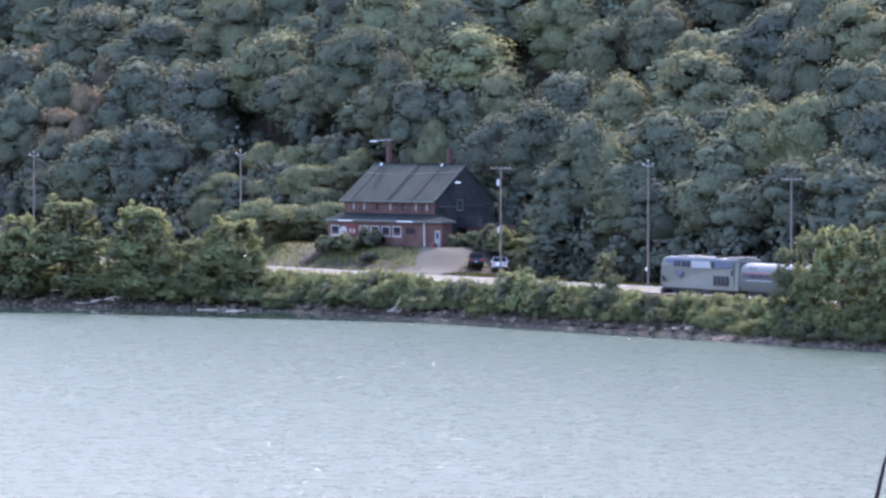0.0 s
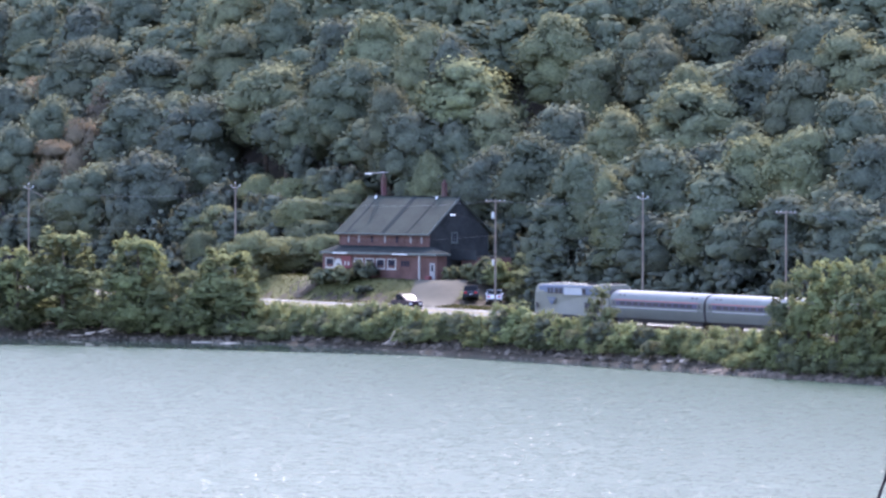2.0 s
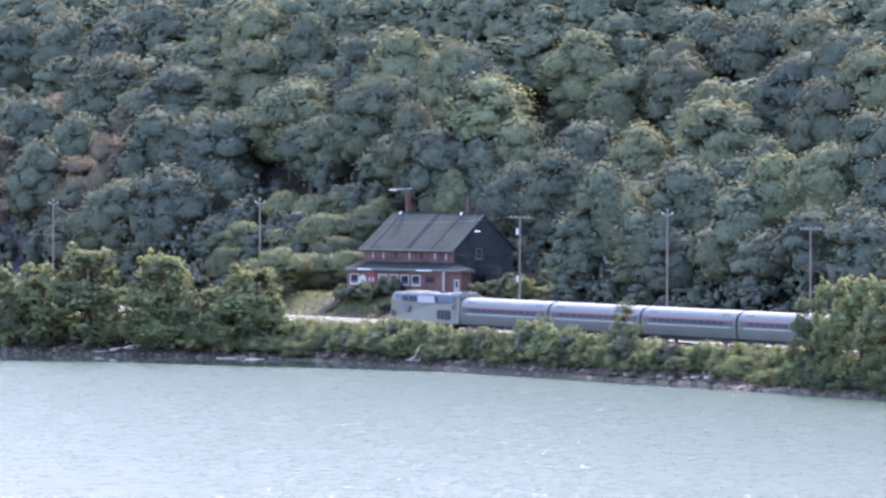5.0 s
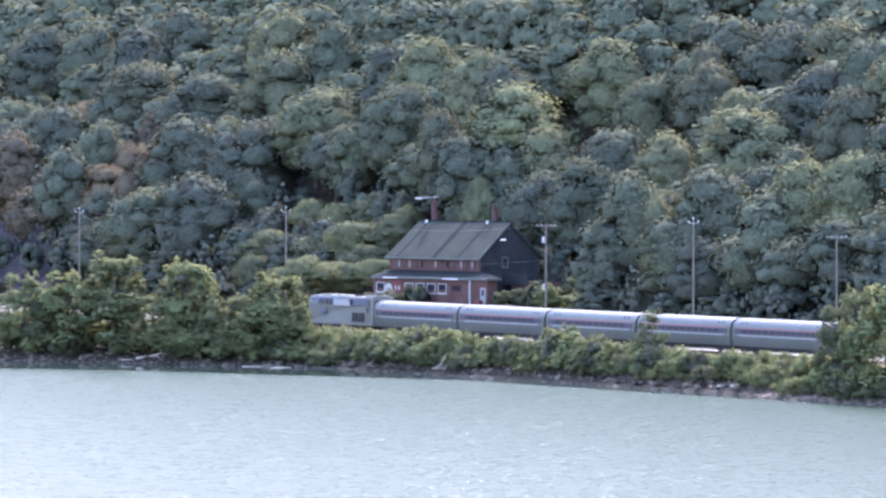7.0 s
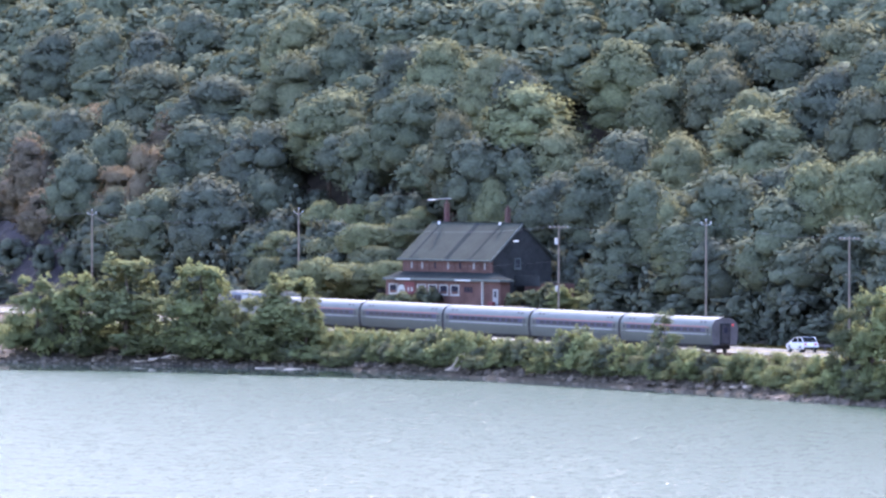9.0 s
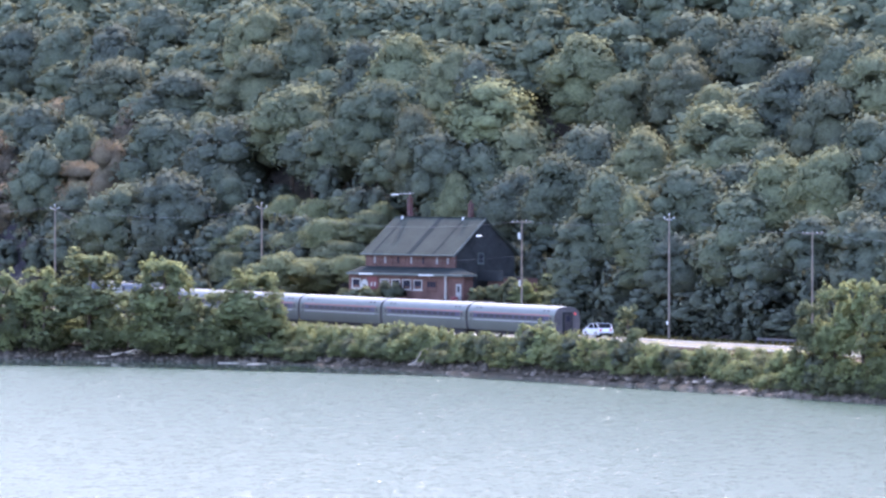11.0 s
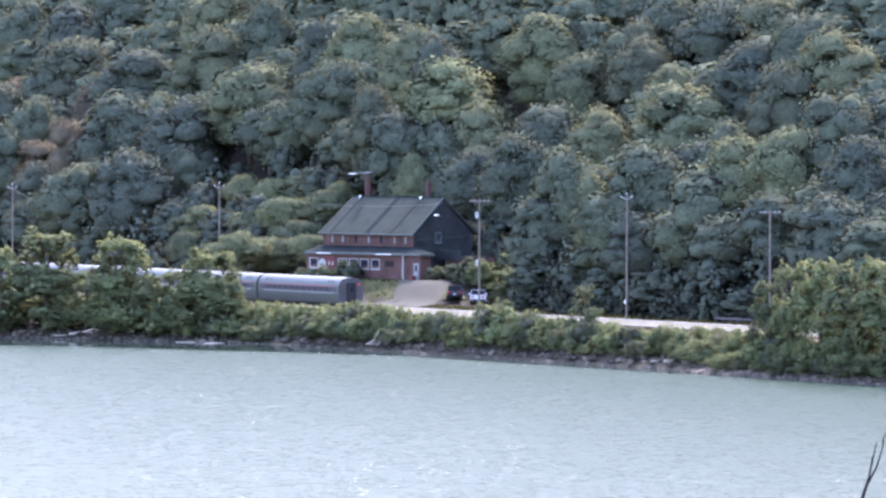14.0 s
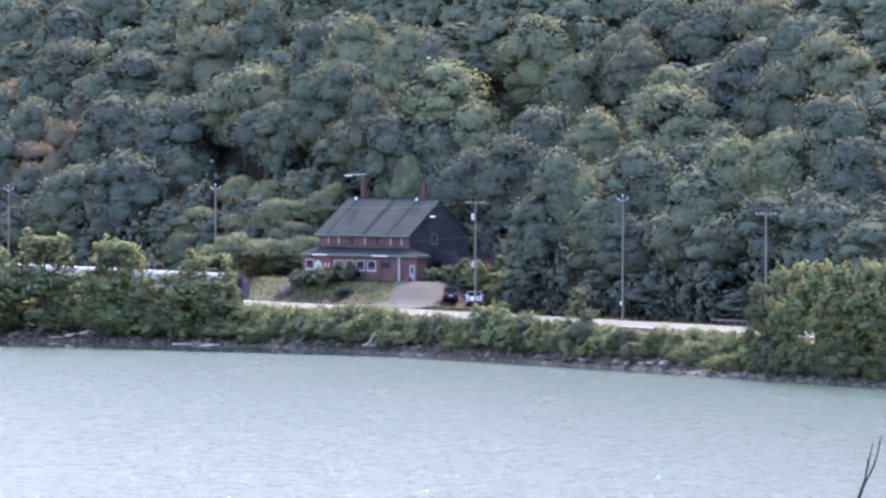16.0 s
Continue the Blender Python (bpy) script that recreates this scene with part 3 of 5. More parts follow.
def plant(kind, name, a, b, height, width, label, category, group, turn=None, lift=0.0):
    x, y = world_ab(a, b)
    rz = random.uniform(0, 360) if turn is None else turn
    m = pose(x, y, on_ground(a, b) + lift, 0, 0, rz) @ Matrix.Diagonal((width / 2 / kind["R"], width / 2 / kind["R"], height / kind["H"], 1))
    root = thing(name, m, label, category, group)
    link("trunk", kind["trunk"], root)
    link("crown", kind["crown"], root)
    return root


# leaf colour follows how lit a crown is: shaded ones dark, sunlit ones pale
FOREST = [plant_kind(11 + i, 4.6, 16.0, 0.9, 28 + i, 6000, 0.19, (M_LEAF, M_LEAF_B)[i % 2], flat=0.95, spread=0.70 + 0.02 * (i % 3), trunk=0.2) for i in range(4)]
FOREST_SHADED = [plant_kind(31 + i, 4.6, 16.0, 0.92, 28, 3400, 0.245, M_LEAF, flat=1.1, spread=0.72, trunk=0.2) for i in range(3)]
FOREST_TURN = [plant_kind(41 + i, 4.2, 15.0, 0.9, 28, 5000, 0.19, M_LEAF_C, flat=1.0, trunk=0.2) for i in range(2)]
FOREST_SUNLIT = [plant_kind(51 + i, 4.4, 16.0, 0.9, 28, 6400, 0.18, M_LEAF_S, flat=0.9, spread=0.72, trunk=0.2) for i in range(2)]
SUMAC = [plant_kind(61 + i, 3.4, 6.4, 0.8, 26, 6000, 0.14, M_LEAF_S, flat=0.5, spread=0.75, trunk=0.1) for i in range(3)]
RIVER = [plant_kind(71 + i, 2.8, 11.0, 0.97, 56, 8000, 0.145, M_LEAF_R, trunk=0.14) for i in range(4)]
AIRY = plant_kind(103, 1.8, 6.0, 0.97, 30, 2600, 0.12, M_LEAF_R, trunk=0.07)
SHRUB = [plant_kind(81 + i, 1.7, 2.8, 0.97, 30, 1500, 0.11, (M_LEAF_R, M_LEAF_R, M_LEAF_R, M_LEAF_W)[i], trunk=0.05, limbs=6) for i in range(4)]

CROWNS_SHADED_WEST = [(-297.3, 62.4, 15.5, 7.8), (-277.0, 61.6, 15.5, 9.4), (-268.7, 66.0, 15.5, 9.3), (-125.3, 54.2, 15.5, 6.9), (-253.1, 50.0, 15.5, 7.5), (-258.5, 43.7, 15.5, 9.2), (-235.6, 40.1, 15.5, 7.4), (-231.7, 34.5, 15.5, 8.2), (-205.2, 41.4, 15.5, 10.5), (-179.7, 40.3, 15.5, 10.4), ]
CROWNS_SHADED_EAST = [(-170.8, 29.7, 15.5, 9.5), (-13.5, 32.5, 15.5, 9.2), (-31.9, 31.3, 15.5, 7.9), (9.6, 28.6, 15.5, 9.0), (27.8, 29.4, 12, 8.2), (-14.3, 28.6, 12, 8.5), (-33.4, 28.3, 12, 7.9), (17.9, 28.4, 10, 7.6), (-103.0, 48.6, 14, 7.6), (-113.6, 49.2, 15.5, 7.6), (-119.2, 45.4, 15.5, 7.7), (-189.8, 28.4, 14, 8.8), (50.5, 26.6, 14, 8.7)]
CROWNS_GREEN_WEST = [(-313.7, 61.3, 15.5, 9.6), (-252.9, 53.2, 15.5, 10.9), (-221.4, 50.6, 15.5, 12.3), (-227.1, 64.3, 15.5, 9.1), (-202.8, 61.5, 15.5, 7.3), (-205.8, 55.4, 15.5, 9.0), (-171.8, 57.0, 15.5, 8.0), (-138.8, 55.6, 15.5, 7.0), (-147.1, 48.1, 15.5, 9.4), (-124.5, 44.5, 15.5, 6.1), (-110.9, 77.4, 15.5, 10.0), (-106.5, 72.4, 15.5, 7.6)]
CROWNS_GREEN_EAST = [(-90.3, 76.3, 15.5, 9.8), (-75.2, 76.7, 15.5, 9.0), (-22.1, 57.1, 15.5, 7.9), (-96.1, 68.9, 15.5, 8.3), (-25.5, 51.7, 15.5, 9.3), (-6.7, 47.4, 15.5, 7.8), (-93.7, 55.2, 15.5, 9.1), (-77.0, 54.8, 15.5, 7.5), (-88.4, 49.1, 15.5, 9.0), (-111.9, 53.9, 15.5, 8.4), (18.5, 42.1, 15.5, 9.0), (-6.2, 53.7, 15.5, 9.2), (41.7, 34.1, 15.5, 8.8)]
CROWNS_SUNLIT = [(-173.9, 47.5, 15.5, 10.3), (-159.7, 57.5, 15.5, 9.5), (-120.3, 54.4, 15.5, 11.5), (-118.5, 65.2, 15.5, 10.0), (-107.5, 65.5, 15.5, 7.3), (-72.7, 62.6, 15.5, 7.4), (-27.0, 43.6, 15.5, 11.5), (9.0, 33.8, 15.5, 9.0), (18.1, 36.0, 15.5, 7.6), (-113.1, 45.2, 14, 5.0), (-16.0, 27.2, 15.5, 4.2)]
CROWNS_TURNING = [(-209.1, 35.3, 15.5, 5.7), (-257.3, 37.5, 15.5, 7.5)]
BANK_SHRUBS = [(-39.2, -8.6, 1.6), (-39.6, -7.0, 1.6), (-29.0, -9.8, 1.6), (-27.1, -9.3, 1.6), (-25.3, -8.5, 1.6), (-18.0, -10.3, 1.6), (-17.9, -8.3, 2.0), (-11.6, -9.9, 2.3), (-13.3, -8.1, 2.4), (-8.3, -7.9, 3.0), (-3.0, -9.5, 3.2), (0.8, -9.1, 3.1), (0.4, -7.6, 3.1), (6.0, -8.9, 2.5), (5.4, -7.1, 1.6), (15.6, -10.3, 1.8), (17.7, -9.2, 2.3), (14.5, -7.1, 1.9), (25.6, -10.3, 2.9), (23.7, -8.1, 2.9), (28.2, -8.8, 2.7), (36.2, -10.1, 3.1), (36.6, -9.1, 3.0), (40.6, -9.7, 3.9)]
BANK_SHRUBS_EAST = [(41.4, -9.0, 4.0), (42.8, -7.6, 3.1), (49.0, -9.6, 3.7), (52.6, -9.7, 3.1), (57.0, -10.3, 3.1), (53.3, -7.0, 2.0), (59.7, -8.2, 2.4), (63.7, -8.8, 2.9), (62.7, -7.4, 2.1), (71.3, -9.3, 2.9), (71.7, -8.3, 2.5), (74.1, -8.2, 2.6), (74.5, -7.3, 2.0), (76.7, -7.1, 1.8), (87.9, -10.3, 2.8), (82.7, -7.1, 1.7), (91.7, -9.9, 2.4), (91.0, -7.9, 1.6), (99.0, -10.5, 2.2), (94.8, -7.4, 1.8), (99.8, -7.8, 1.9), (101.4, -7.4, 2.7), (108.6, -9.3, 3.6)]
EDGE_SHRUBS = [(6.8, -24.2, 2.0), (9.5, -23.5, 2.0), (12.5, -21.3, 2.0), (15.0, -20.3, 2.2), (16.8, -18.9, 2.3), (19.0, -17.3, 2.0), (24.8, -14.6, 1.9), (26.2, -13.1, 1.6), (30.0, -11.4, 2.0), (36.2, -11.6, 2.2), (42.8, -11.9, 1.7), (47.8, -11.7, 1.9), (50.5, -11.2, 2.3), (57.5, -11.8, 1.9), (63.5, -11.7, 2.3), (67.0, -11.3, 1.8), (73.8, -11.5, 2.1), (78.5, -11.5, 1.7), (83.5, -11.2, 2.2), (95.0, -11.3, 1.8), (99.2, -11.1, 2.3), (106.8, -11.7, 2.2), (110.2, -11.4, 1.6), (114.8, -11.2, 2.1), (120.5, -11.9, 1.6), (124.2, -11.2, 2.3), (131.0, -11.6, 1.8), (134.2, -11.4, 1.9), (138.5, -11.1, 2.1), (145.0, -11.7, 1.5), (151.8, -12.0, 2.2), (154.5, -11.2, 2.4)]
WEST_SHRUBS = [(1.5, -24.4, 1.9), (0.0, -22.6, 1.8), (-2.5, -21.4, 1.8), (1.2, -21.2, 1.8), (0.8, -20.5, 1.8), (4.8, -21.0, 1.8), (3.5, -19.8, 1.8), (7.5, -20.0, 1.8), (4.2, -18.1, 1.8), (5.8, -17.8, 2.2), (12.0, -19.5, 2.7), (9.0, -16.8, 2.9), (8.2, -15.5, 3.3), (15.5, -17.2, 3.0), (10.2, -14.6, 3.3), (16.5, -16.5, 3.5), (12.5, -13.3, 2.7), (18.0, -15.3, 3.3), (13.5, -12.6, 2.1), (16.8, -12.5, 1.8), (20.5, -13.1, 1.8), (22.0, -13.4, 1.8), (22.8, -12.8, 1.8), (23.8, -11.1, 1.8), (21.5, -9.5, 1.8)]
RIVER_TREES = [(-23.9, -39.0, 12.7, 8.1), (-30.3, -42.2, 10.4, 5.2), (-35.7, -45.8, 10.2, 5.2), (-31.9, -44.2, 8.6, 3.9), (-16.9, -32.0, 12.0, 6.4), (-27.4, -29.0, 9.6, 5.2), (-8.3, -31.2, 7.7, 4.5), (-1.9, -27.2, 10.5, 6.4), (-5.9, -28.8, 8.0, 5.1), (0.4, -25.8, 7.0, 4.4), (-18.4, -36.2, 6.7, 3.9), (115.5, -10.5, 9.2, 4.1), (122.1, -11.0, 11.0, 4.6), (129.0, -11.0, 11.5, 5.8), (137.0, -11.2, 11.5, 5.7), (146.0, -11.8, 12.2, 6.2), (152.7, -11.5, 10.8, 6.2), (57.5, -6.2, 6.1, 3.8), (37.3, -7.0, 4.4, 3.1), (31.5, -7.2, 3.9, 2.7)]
SUMACS = [(-152.0, 38.0, 6.8, 5.1), (-140.4, 38.0, 6.5, 5.7), (-135.2, 40.5, 6.1, 7.2), (-128.0, 34.5, 6.3, 7.8), (-124.0, 38.2, 6.3, 5.7), (-135.7, 33.0, 6.1, 7.9), (-152.5, 32.8, 6.1, 6.5), (-158.5, 32.0, 5.4, 4.4), (-112.1, 21.2, 6.7, 8.4), (-115.7, 28.0, 5.9, 7.7), (-108.2, 29.5, 5.2, 4.9), (-122.6, 28.5, 5.1, 8.5), (-124.6, 24.8, 5.6, 6.4), (-123.0, 34.0, 5.7, 7.1), (-125.1, 40.2, 5.6, 4.3), (-144.5, 27.2, 6.4, 5.0)]


taken = []
GREEN_LABEL = "tall broadleaf tree with dark green crown"
SUNLIT_LABEL = "tall broadleaf tree, leaves coloured bright yellow-green for a sunlit crown"
TURN_LABEL = "broadleaf tree with browning late-summer crown"
for crowns, kinds, label in ((CROWNS_SHADED_WEST + CROWNS_SHADED_EAST, FOREST_SHADED, GREEN_LABEL), (CROWNS_GREEN_WEST + CROWNS_GREEN_EAST, FOREST, GREEN_LABEL),
                              (CROWNS_SUNLIT, FOREST_SUNLIT, SUNLIT_LABEL), (CROWNS_TURNING, FOREST_TURN, TURN_LABEL)):
    for i, (a, b, h, w) in enumerate(crowns):
        plant(kinds[i % len(kinds)], "tree", a, b, h, w * 1.12, label, "tree", "hillside trees")
        taken.append((a, b))


def fill_forest():
    """The rest of the wood: near trees one by one, the far ones as one growth."""
    rng = random.Random(5)
    near, far = [], []
    for ib in range(0, 17):
        b = 27.0 + ib * 6.2
        for ia in range(-62, 17):
            a = ia * 7.2 + rng.uniform(-2.2, 2.2)
            bb = b + rng.uniform(-1.6, 1.6)
            x, y = world_ab(a, bb)
            if abs(x) > 84 or bb < float(hill_foot(a)) + 1.5:
                continue
            if any((a - p) ** 2 + (bb - q) ** 2 < 40 for p, q in taken):
                continue
            if a < -205 and bb < 34 or -168 < a < -100 and bb < 45:
                continue
            (near if len(near) < 120 and bb < 52 else far).append((a, bb, rng.uniform(8.5, 11.5) + (2.5 if bb > 66 else 0), rng.uniform(7.5, 10), rng.random()))
    for a, b, h, w, r in near:
        turning = a < -190 and r < 0.3
        k = FOREST_TURN[int(r * 97) % 2] if turning else FOREST_SHADED[int(r * 997) % 3]
        plant(k, "tree", a, b, h, w, TURN_LABEL if turning else GREEN_LABEL, "tree", "hillside trees")
    chunks, faces_to, cores, seen = [], [], [[], [], []], 0
    for a, b, h, w, r in far:
        k = FOREST[int(r * 997) % 4]
        ang = r * 50
        q = grown(k["quads"][::8], 2.3) * np.array([w / 2 / k["R"], w / 2 / k["R"], h / k["H"]])
        c, s = math.cos(ang), math.sin(ang)
        q = np.stack([q[..., 0] * c - q[..., 1] * s, q[..., 0] * s + q[..., 1] * c, q[..., 2]], -1)
        x, y = world_ab(a, b)
        chunks.append(q + np.array([x, y, on_ground(a, b)]))
        f = k["puff"][::8]
        faces_to.append(np.stack([f[:, 0] * c - f[:, 1] * s, f[:, 0] * s + f[:, 1] * c, f[:, 2]], -1))
        spin = np.array([[c, s, 0], [-s, c, 0], [0, 0, 1]])
        cv, cf, cp = k["core"][0][:18 * 42], k["core"][1][:18 * 80], k["core"][2][:18 * 42]
        cores[0].append((cv * np.array([w / 2 / k["R"], w / 2 / k["R"], h / k["H"]])) @ spin + np.array([x, y, on_ground(a, b)]))
        cores[1].append(cf + seen)
        cores[2].append(cp @ spin)
        seen += len(cv)
    tagged(link("woodland", quads_mesh("woodland", np.concatenate(chunks), M_LEAF, np.concatenate(faces_to), [np.concatenate(q) for q in cores])), "dense green woodland high on the hillside", "woodland", kind="stuff")


fill_forest()

for i, (a, b, h, w) in enumerate(SUMACS):
    plant(SUMAC[i % 3], "sumac", a, b, h, w, "flat-topped light green sumac beside the house", "small tree", "sumacs by the house")
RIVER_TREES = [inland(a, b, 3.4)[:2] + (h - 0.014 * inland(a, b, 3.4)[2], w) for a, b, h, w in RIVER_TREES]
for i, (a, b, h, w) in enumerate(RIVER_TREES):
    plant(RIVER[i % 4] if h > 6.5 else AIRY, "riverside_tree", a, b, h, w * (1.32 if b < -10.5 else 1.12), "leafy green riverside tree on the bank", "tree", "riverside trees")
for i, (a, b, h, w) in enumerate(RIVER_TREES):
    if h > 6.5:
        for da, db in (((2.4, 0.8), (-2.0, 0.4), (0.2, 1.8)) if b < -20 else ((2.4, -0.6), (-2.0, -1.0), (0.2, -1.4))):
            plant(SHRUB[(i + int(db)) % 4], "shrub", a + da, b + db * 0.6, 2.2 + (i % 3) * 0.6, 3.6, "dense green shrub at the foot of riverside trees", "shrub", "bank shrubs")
for a, b, h, w in ((-46.5, 33.0, 5.6, 5.0), (-55.0, 34.5, 4.6, 4.5), (-43.0, 31.0, 6.5, 5.0), (-66.0, 38.0, 4.0, 4.0), (-52.0, 32.4, 4.2, 4.4), (-48.6, 34.0, 5.2, 5.0), (-63.5, 33.5, 3.6, 4.2), (-58.0, 34.2, 4.2, 4.6)):
    plant(RIVER[int(h) % 4], "small_tree", a, b, h, w, "small leafy tree shading the parked cars", "small tree", "trees by the driveway")
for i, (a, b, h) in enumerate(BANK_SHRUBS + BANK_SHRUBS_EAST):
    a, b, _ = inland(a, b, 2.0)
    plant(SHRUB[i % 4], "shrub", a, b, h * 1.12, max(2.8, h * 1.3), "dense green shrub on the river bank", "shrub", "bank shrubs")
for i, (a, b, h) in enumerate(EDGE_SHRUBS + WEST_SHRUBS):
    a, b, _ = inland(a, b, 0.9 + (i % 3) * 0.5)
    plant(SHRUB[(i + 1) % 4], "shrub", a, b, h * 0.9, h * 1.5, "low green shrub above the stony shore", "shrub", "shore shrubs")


def fill_flats():
    """Undergrowth on the low ground between the line and the western shore."""
    rng = random.Random(9)
    chunks, faces_to = [], []
    for i in range(520):
        a = rng.uniform(-140, 10) if i < 160 else rng.uniform(-45, 170)
        sh = float(shore(a))
        b = rng.uniform(min(sh + 4, -8), -7) if i < 160 else rng.uniform(max(sh + 1.1, -11), -4.6)
        x, y = world_ab(a, b)
        if x < -75:
            continue
        k = SHRUB[i % 4]
        w, h = (rng.uniform(2.6, 4.2), rng.uniform(2.0, 3.6)) if i < 160 else (rng.uniform(1.6, 2.8), rng.uniform(0.8, 1.7))
        faces_to.append(k["puff"][::2 if i < 160 else 4])
        chunks.append(grown(k["quads"][::2 if i < 160 else 4], 1.3 if i < 160 else 1.5) * np.array([w / 2 / k["R"], w / 2 / k["R"], h / k["H"]]) + np.array([x, y, on_ground(a, b)]))
    tagged(link("undergrowth", quads_mesh("undergrowth", np.concatenate(chunks), M_LEAF_R, np.concatenate(faces_to))), "tangled green undergrowth on the low bank", "undergrowth", kind="stuff")


fill_flats()


def understorey():
    """Saplings and brush under the wood's edge, down to the roadside."""
    rng = random.Random(21)
    chunks, faces_to, cores, seen = [], [], [[], [], []], 0
    for i in range(640):
        a = rng.uniform(-330, 110)
        f = float(hill_foot(a))
        b = f + rng.uniform(-1.5, 22) * (0.5 if i % 2 else 1.0)
        x, y = world_ab(a, b)
        if abs(x) > 75 or (a < -215 and b < 33 and i % 3) or (-130 < a < -66 and b < 44):
            continue
        k = (SHRUB + FOREST + FOREST[:2])[i % 10]
        w, h = rng.uniform(3.5, 6.0), rng.uniform(3.0, 8.0)
        q = grown(k["quads"][::10], 2.5) if i % 10 > 3 else grown(k["quads"][::4], 1.7)
        faces_to.append(k["puff"][::10 if i % 10 > 3 else 4])
        cv, cf, cp = k["core"]
        n = min(8 * 42, len(cv))
        cores[0].append(cv[:n] * np.array([w / 2 / k["R"], w / 2 / k["R"], h / k["H"]]) + np.array([x, y, on_ground(a, b) - 0.3]))
        cores[1].append(cf[:n // 42 * 80] + seen)
        cores[2].append(cp[:n])
        seen += n
        chunks.append(q * np.array([w / 2 / k["R"], w / 2 / k["R"], h / k["H"]]) + np.array([x, y, on_ground(a, b) - 0.3]))
    for i in range(110):
        a = rng.uniform(-45, 105) if i < 80 else rng.uniform(-200, -130)
        b = float(hill_foot(a)) + rng.uniform(-2.5, 2.5)
        x, y = world_ab(a, b)
        k = SHRUB[i % 4]
        w, h = rng.uniform(2.4, 4.0), rng.uniform(1.4, 3.2)
        faces_to.append(k["puff"][::3])
        chunks.append(grown(k["quads"][::3], 1.5) * np.array([w / 2 / k["R"], w / 2 / k["R"], h / k["H"]]) + np.array([x, y, on_ground(a, b) - 0.2]))
    tagged(link("brush", quads_mesh("brush", np.concatenate(chunks), M_LEAF, np.concatenate(faces_to), [np.concatenate(q) for q in cores])), "dark green brush under the edge of the wood", "undergrowth", kind="stuff")


understorey()


# ---- shore: stones, driftwood, rock cut ----
def rock_verts(rng, r, flat):
    bm = bmesh.new()
    bmesh.ops.create_icosphere(bm, subdivisions=1, radius=r)
    k = [1 + rng.uniform(-0.3, 0.25) for _ in bm.verts]
    vs = [(v.co.x * q, v.co.y * q * 0.9, v.co.z * q * flat) for v, q in zip(bm.verts, k)]
    fs = [[v.index for v in f.verts] for f in bm.faces]
    bm.free()
    return vs, fs


def shore_stones():
    rng = random.Random(3)
    kinds = [rock_verts(rng, 1.0, rng.uniform(0.45, 0.75)) for _ in range(8)]
    V, Fc = [], []
    for i in range(3900):
        a = rng.uniform(-85, 165) if i < 3600 else rng.uniform(100, 111)
        t = rng.random() if i < 3600 else rng.random() * 0.6
        b = float(shore(a)) - 0.6 + 5.6 * t * t
        s = rng.uniform(0.12, 0.34) * (1.8 if rng.random() < 0.14 else 1)
        x, y = world_ab(a, b)
        z = on_ground(a, b) + s * 0.15
        vs, fs = kinds[i % 8]
        o, c, sn = len(V), math.cos(i), math.sin(i)
        V += [(x + (p * c - q * sn) * s, y + (p * sn + q * c) * s, z + r * s) for p, q, r in vs]
        Fc += [[o + q for q in f] for f in fs]
    tagged(link("shore_stones", mesh_of("shore_stones", V, Fc, M_STONE)), "brown and grey stones along the waterline", "stones", kind="stuff")


shore_stones()


def driftwood(a, b, length, heading, rise, radius, label, forks=1, afloat=False):
    rng = random.Random(int(a * 10))
    if not afloat:
        a, b, _ = inland(a, b, 0.0)
    root = thing("driftwood_log", along(a, b, max(on_ground(a, b), 0.0) + (radius * 0.4 if afloat else radius + 0.12), heading), label, "driftwood", "driftwood")
    part("stem", tube([(0, 0, 0), (length * 0.35, 0.1, rise * 0.2), (length * 0.7, -0.15, rise * 0.8), (length, 0.1, rise)],
                      [radius, radius * 0.9, radius * 0.65, radius * 0.25], 7), M_DRIFT, root)
    for i in range(forks):
        x = length * rng.uniform(0.3, 0.8)
        z = rise * x / length * 0.9
        part("branch", tube([(x, 0, z), (x + 0.4, rng.uniform(-0.5, 0.5), z + 0.35), (x + rng.uniform(-0.2, 1.1), rng.uniform(-0.8, 0.8), z + rng.uniform(0.5, 1.0))],
                            [radius * 0.5, radius * 0.35, radius * 0.12], 6), M_DRIFT, root)


driftwood(87.5, -10.2, 3.0, 70, 1.15, 0.2, "bleached forked driftwood log on the stony shore", 1)
driftwood(84.0, -10.2, 2.0, 60, 0.15, 0.14, "bleached driftwood limb on the stony shore", 1)
driftwood(82.0, -10.2, 1.6, 80, 0.1, 0.08, "short pale driftwood piece on the stones", 0)
driftwood(103.0, -11.6, 1.4, 78, 1.3, 0.08, "grey driftwood snag standing among the stones", 1)
driftwood(6.0, -10.2, 1.7, 66, 1.9, 0.11, "bleached branching driftwood leaning on the bank", 3)
driftwood(5.2, -10.2, 3.0, 67, 0.25, 0.10, "grey driftwood log lying by the water", 1)
driftwood(8.6, -10.1, 1.2, 110, 2.0, 0.07, "bleached driftwood limb against the bank", 2)
driftwood(-14.0, -10.3, 1.3, 75, 1.0, 0.09, "grey driftwood snag leaning on the bank", 1)
driftwood(-51.8, -24.2, 4.4, 67, 0.8, 0.17, "long grey driftwood trunk rising from the low shore", 1)
driftwood(-50.2, -21.6, 4.4, 66, 0.3, 0.16, "grey driftwood trunk lying across the low shore", 1)
driftwood(-50.0, -22.4, 3.4, 70, 0.15, 0.09, "grey driftwood log lying in the mud", 1)
driftwood(-53.4, -25.4, 2.6, 62, 0.1, 0.08, "grey driftwood log lying by the water", 0)
driftwood(-54.0, -22.6, 2.2, 120, 1.1, 0.06, "thin bare driftwood branch on the mud", 1)
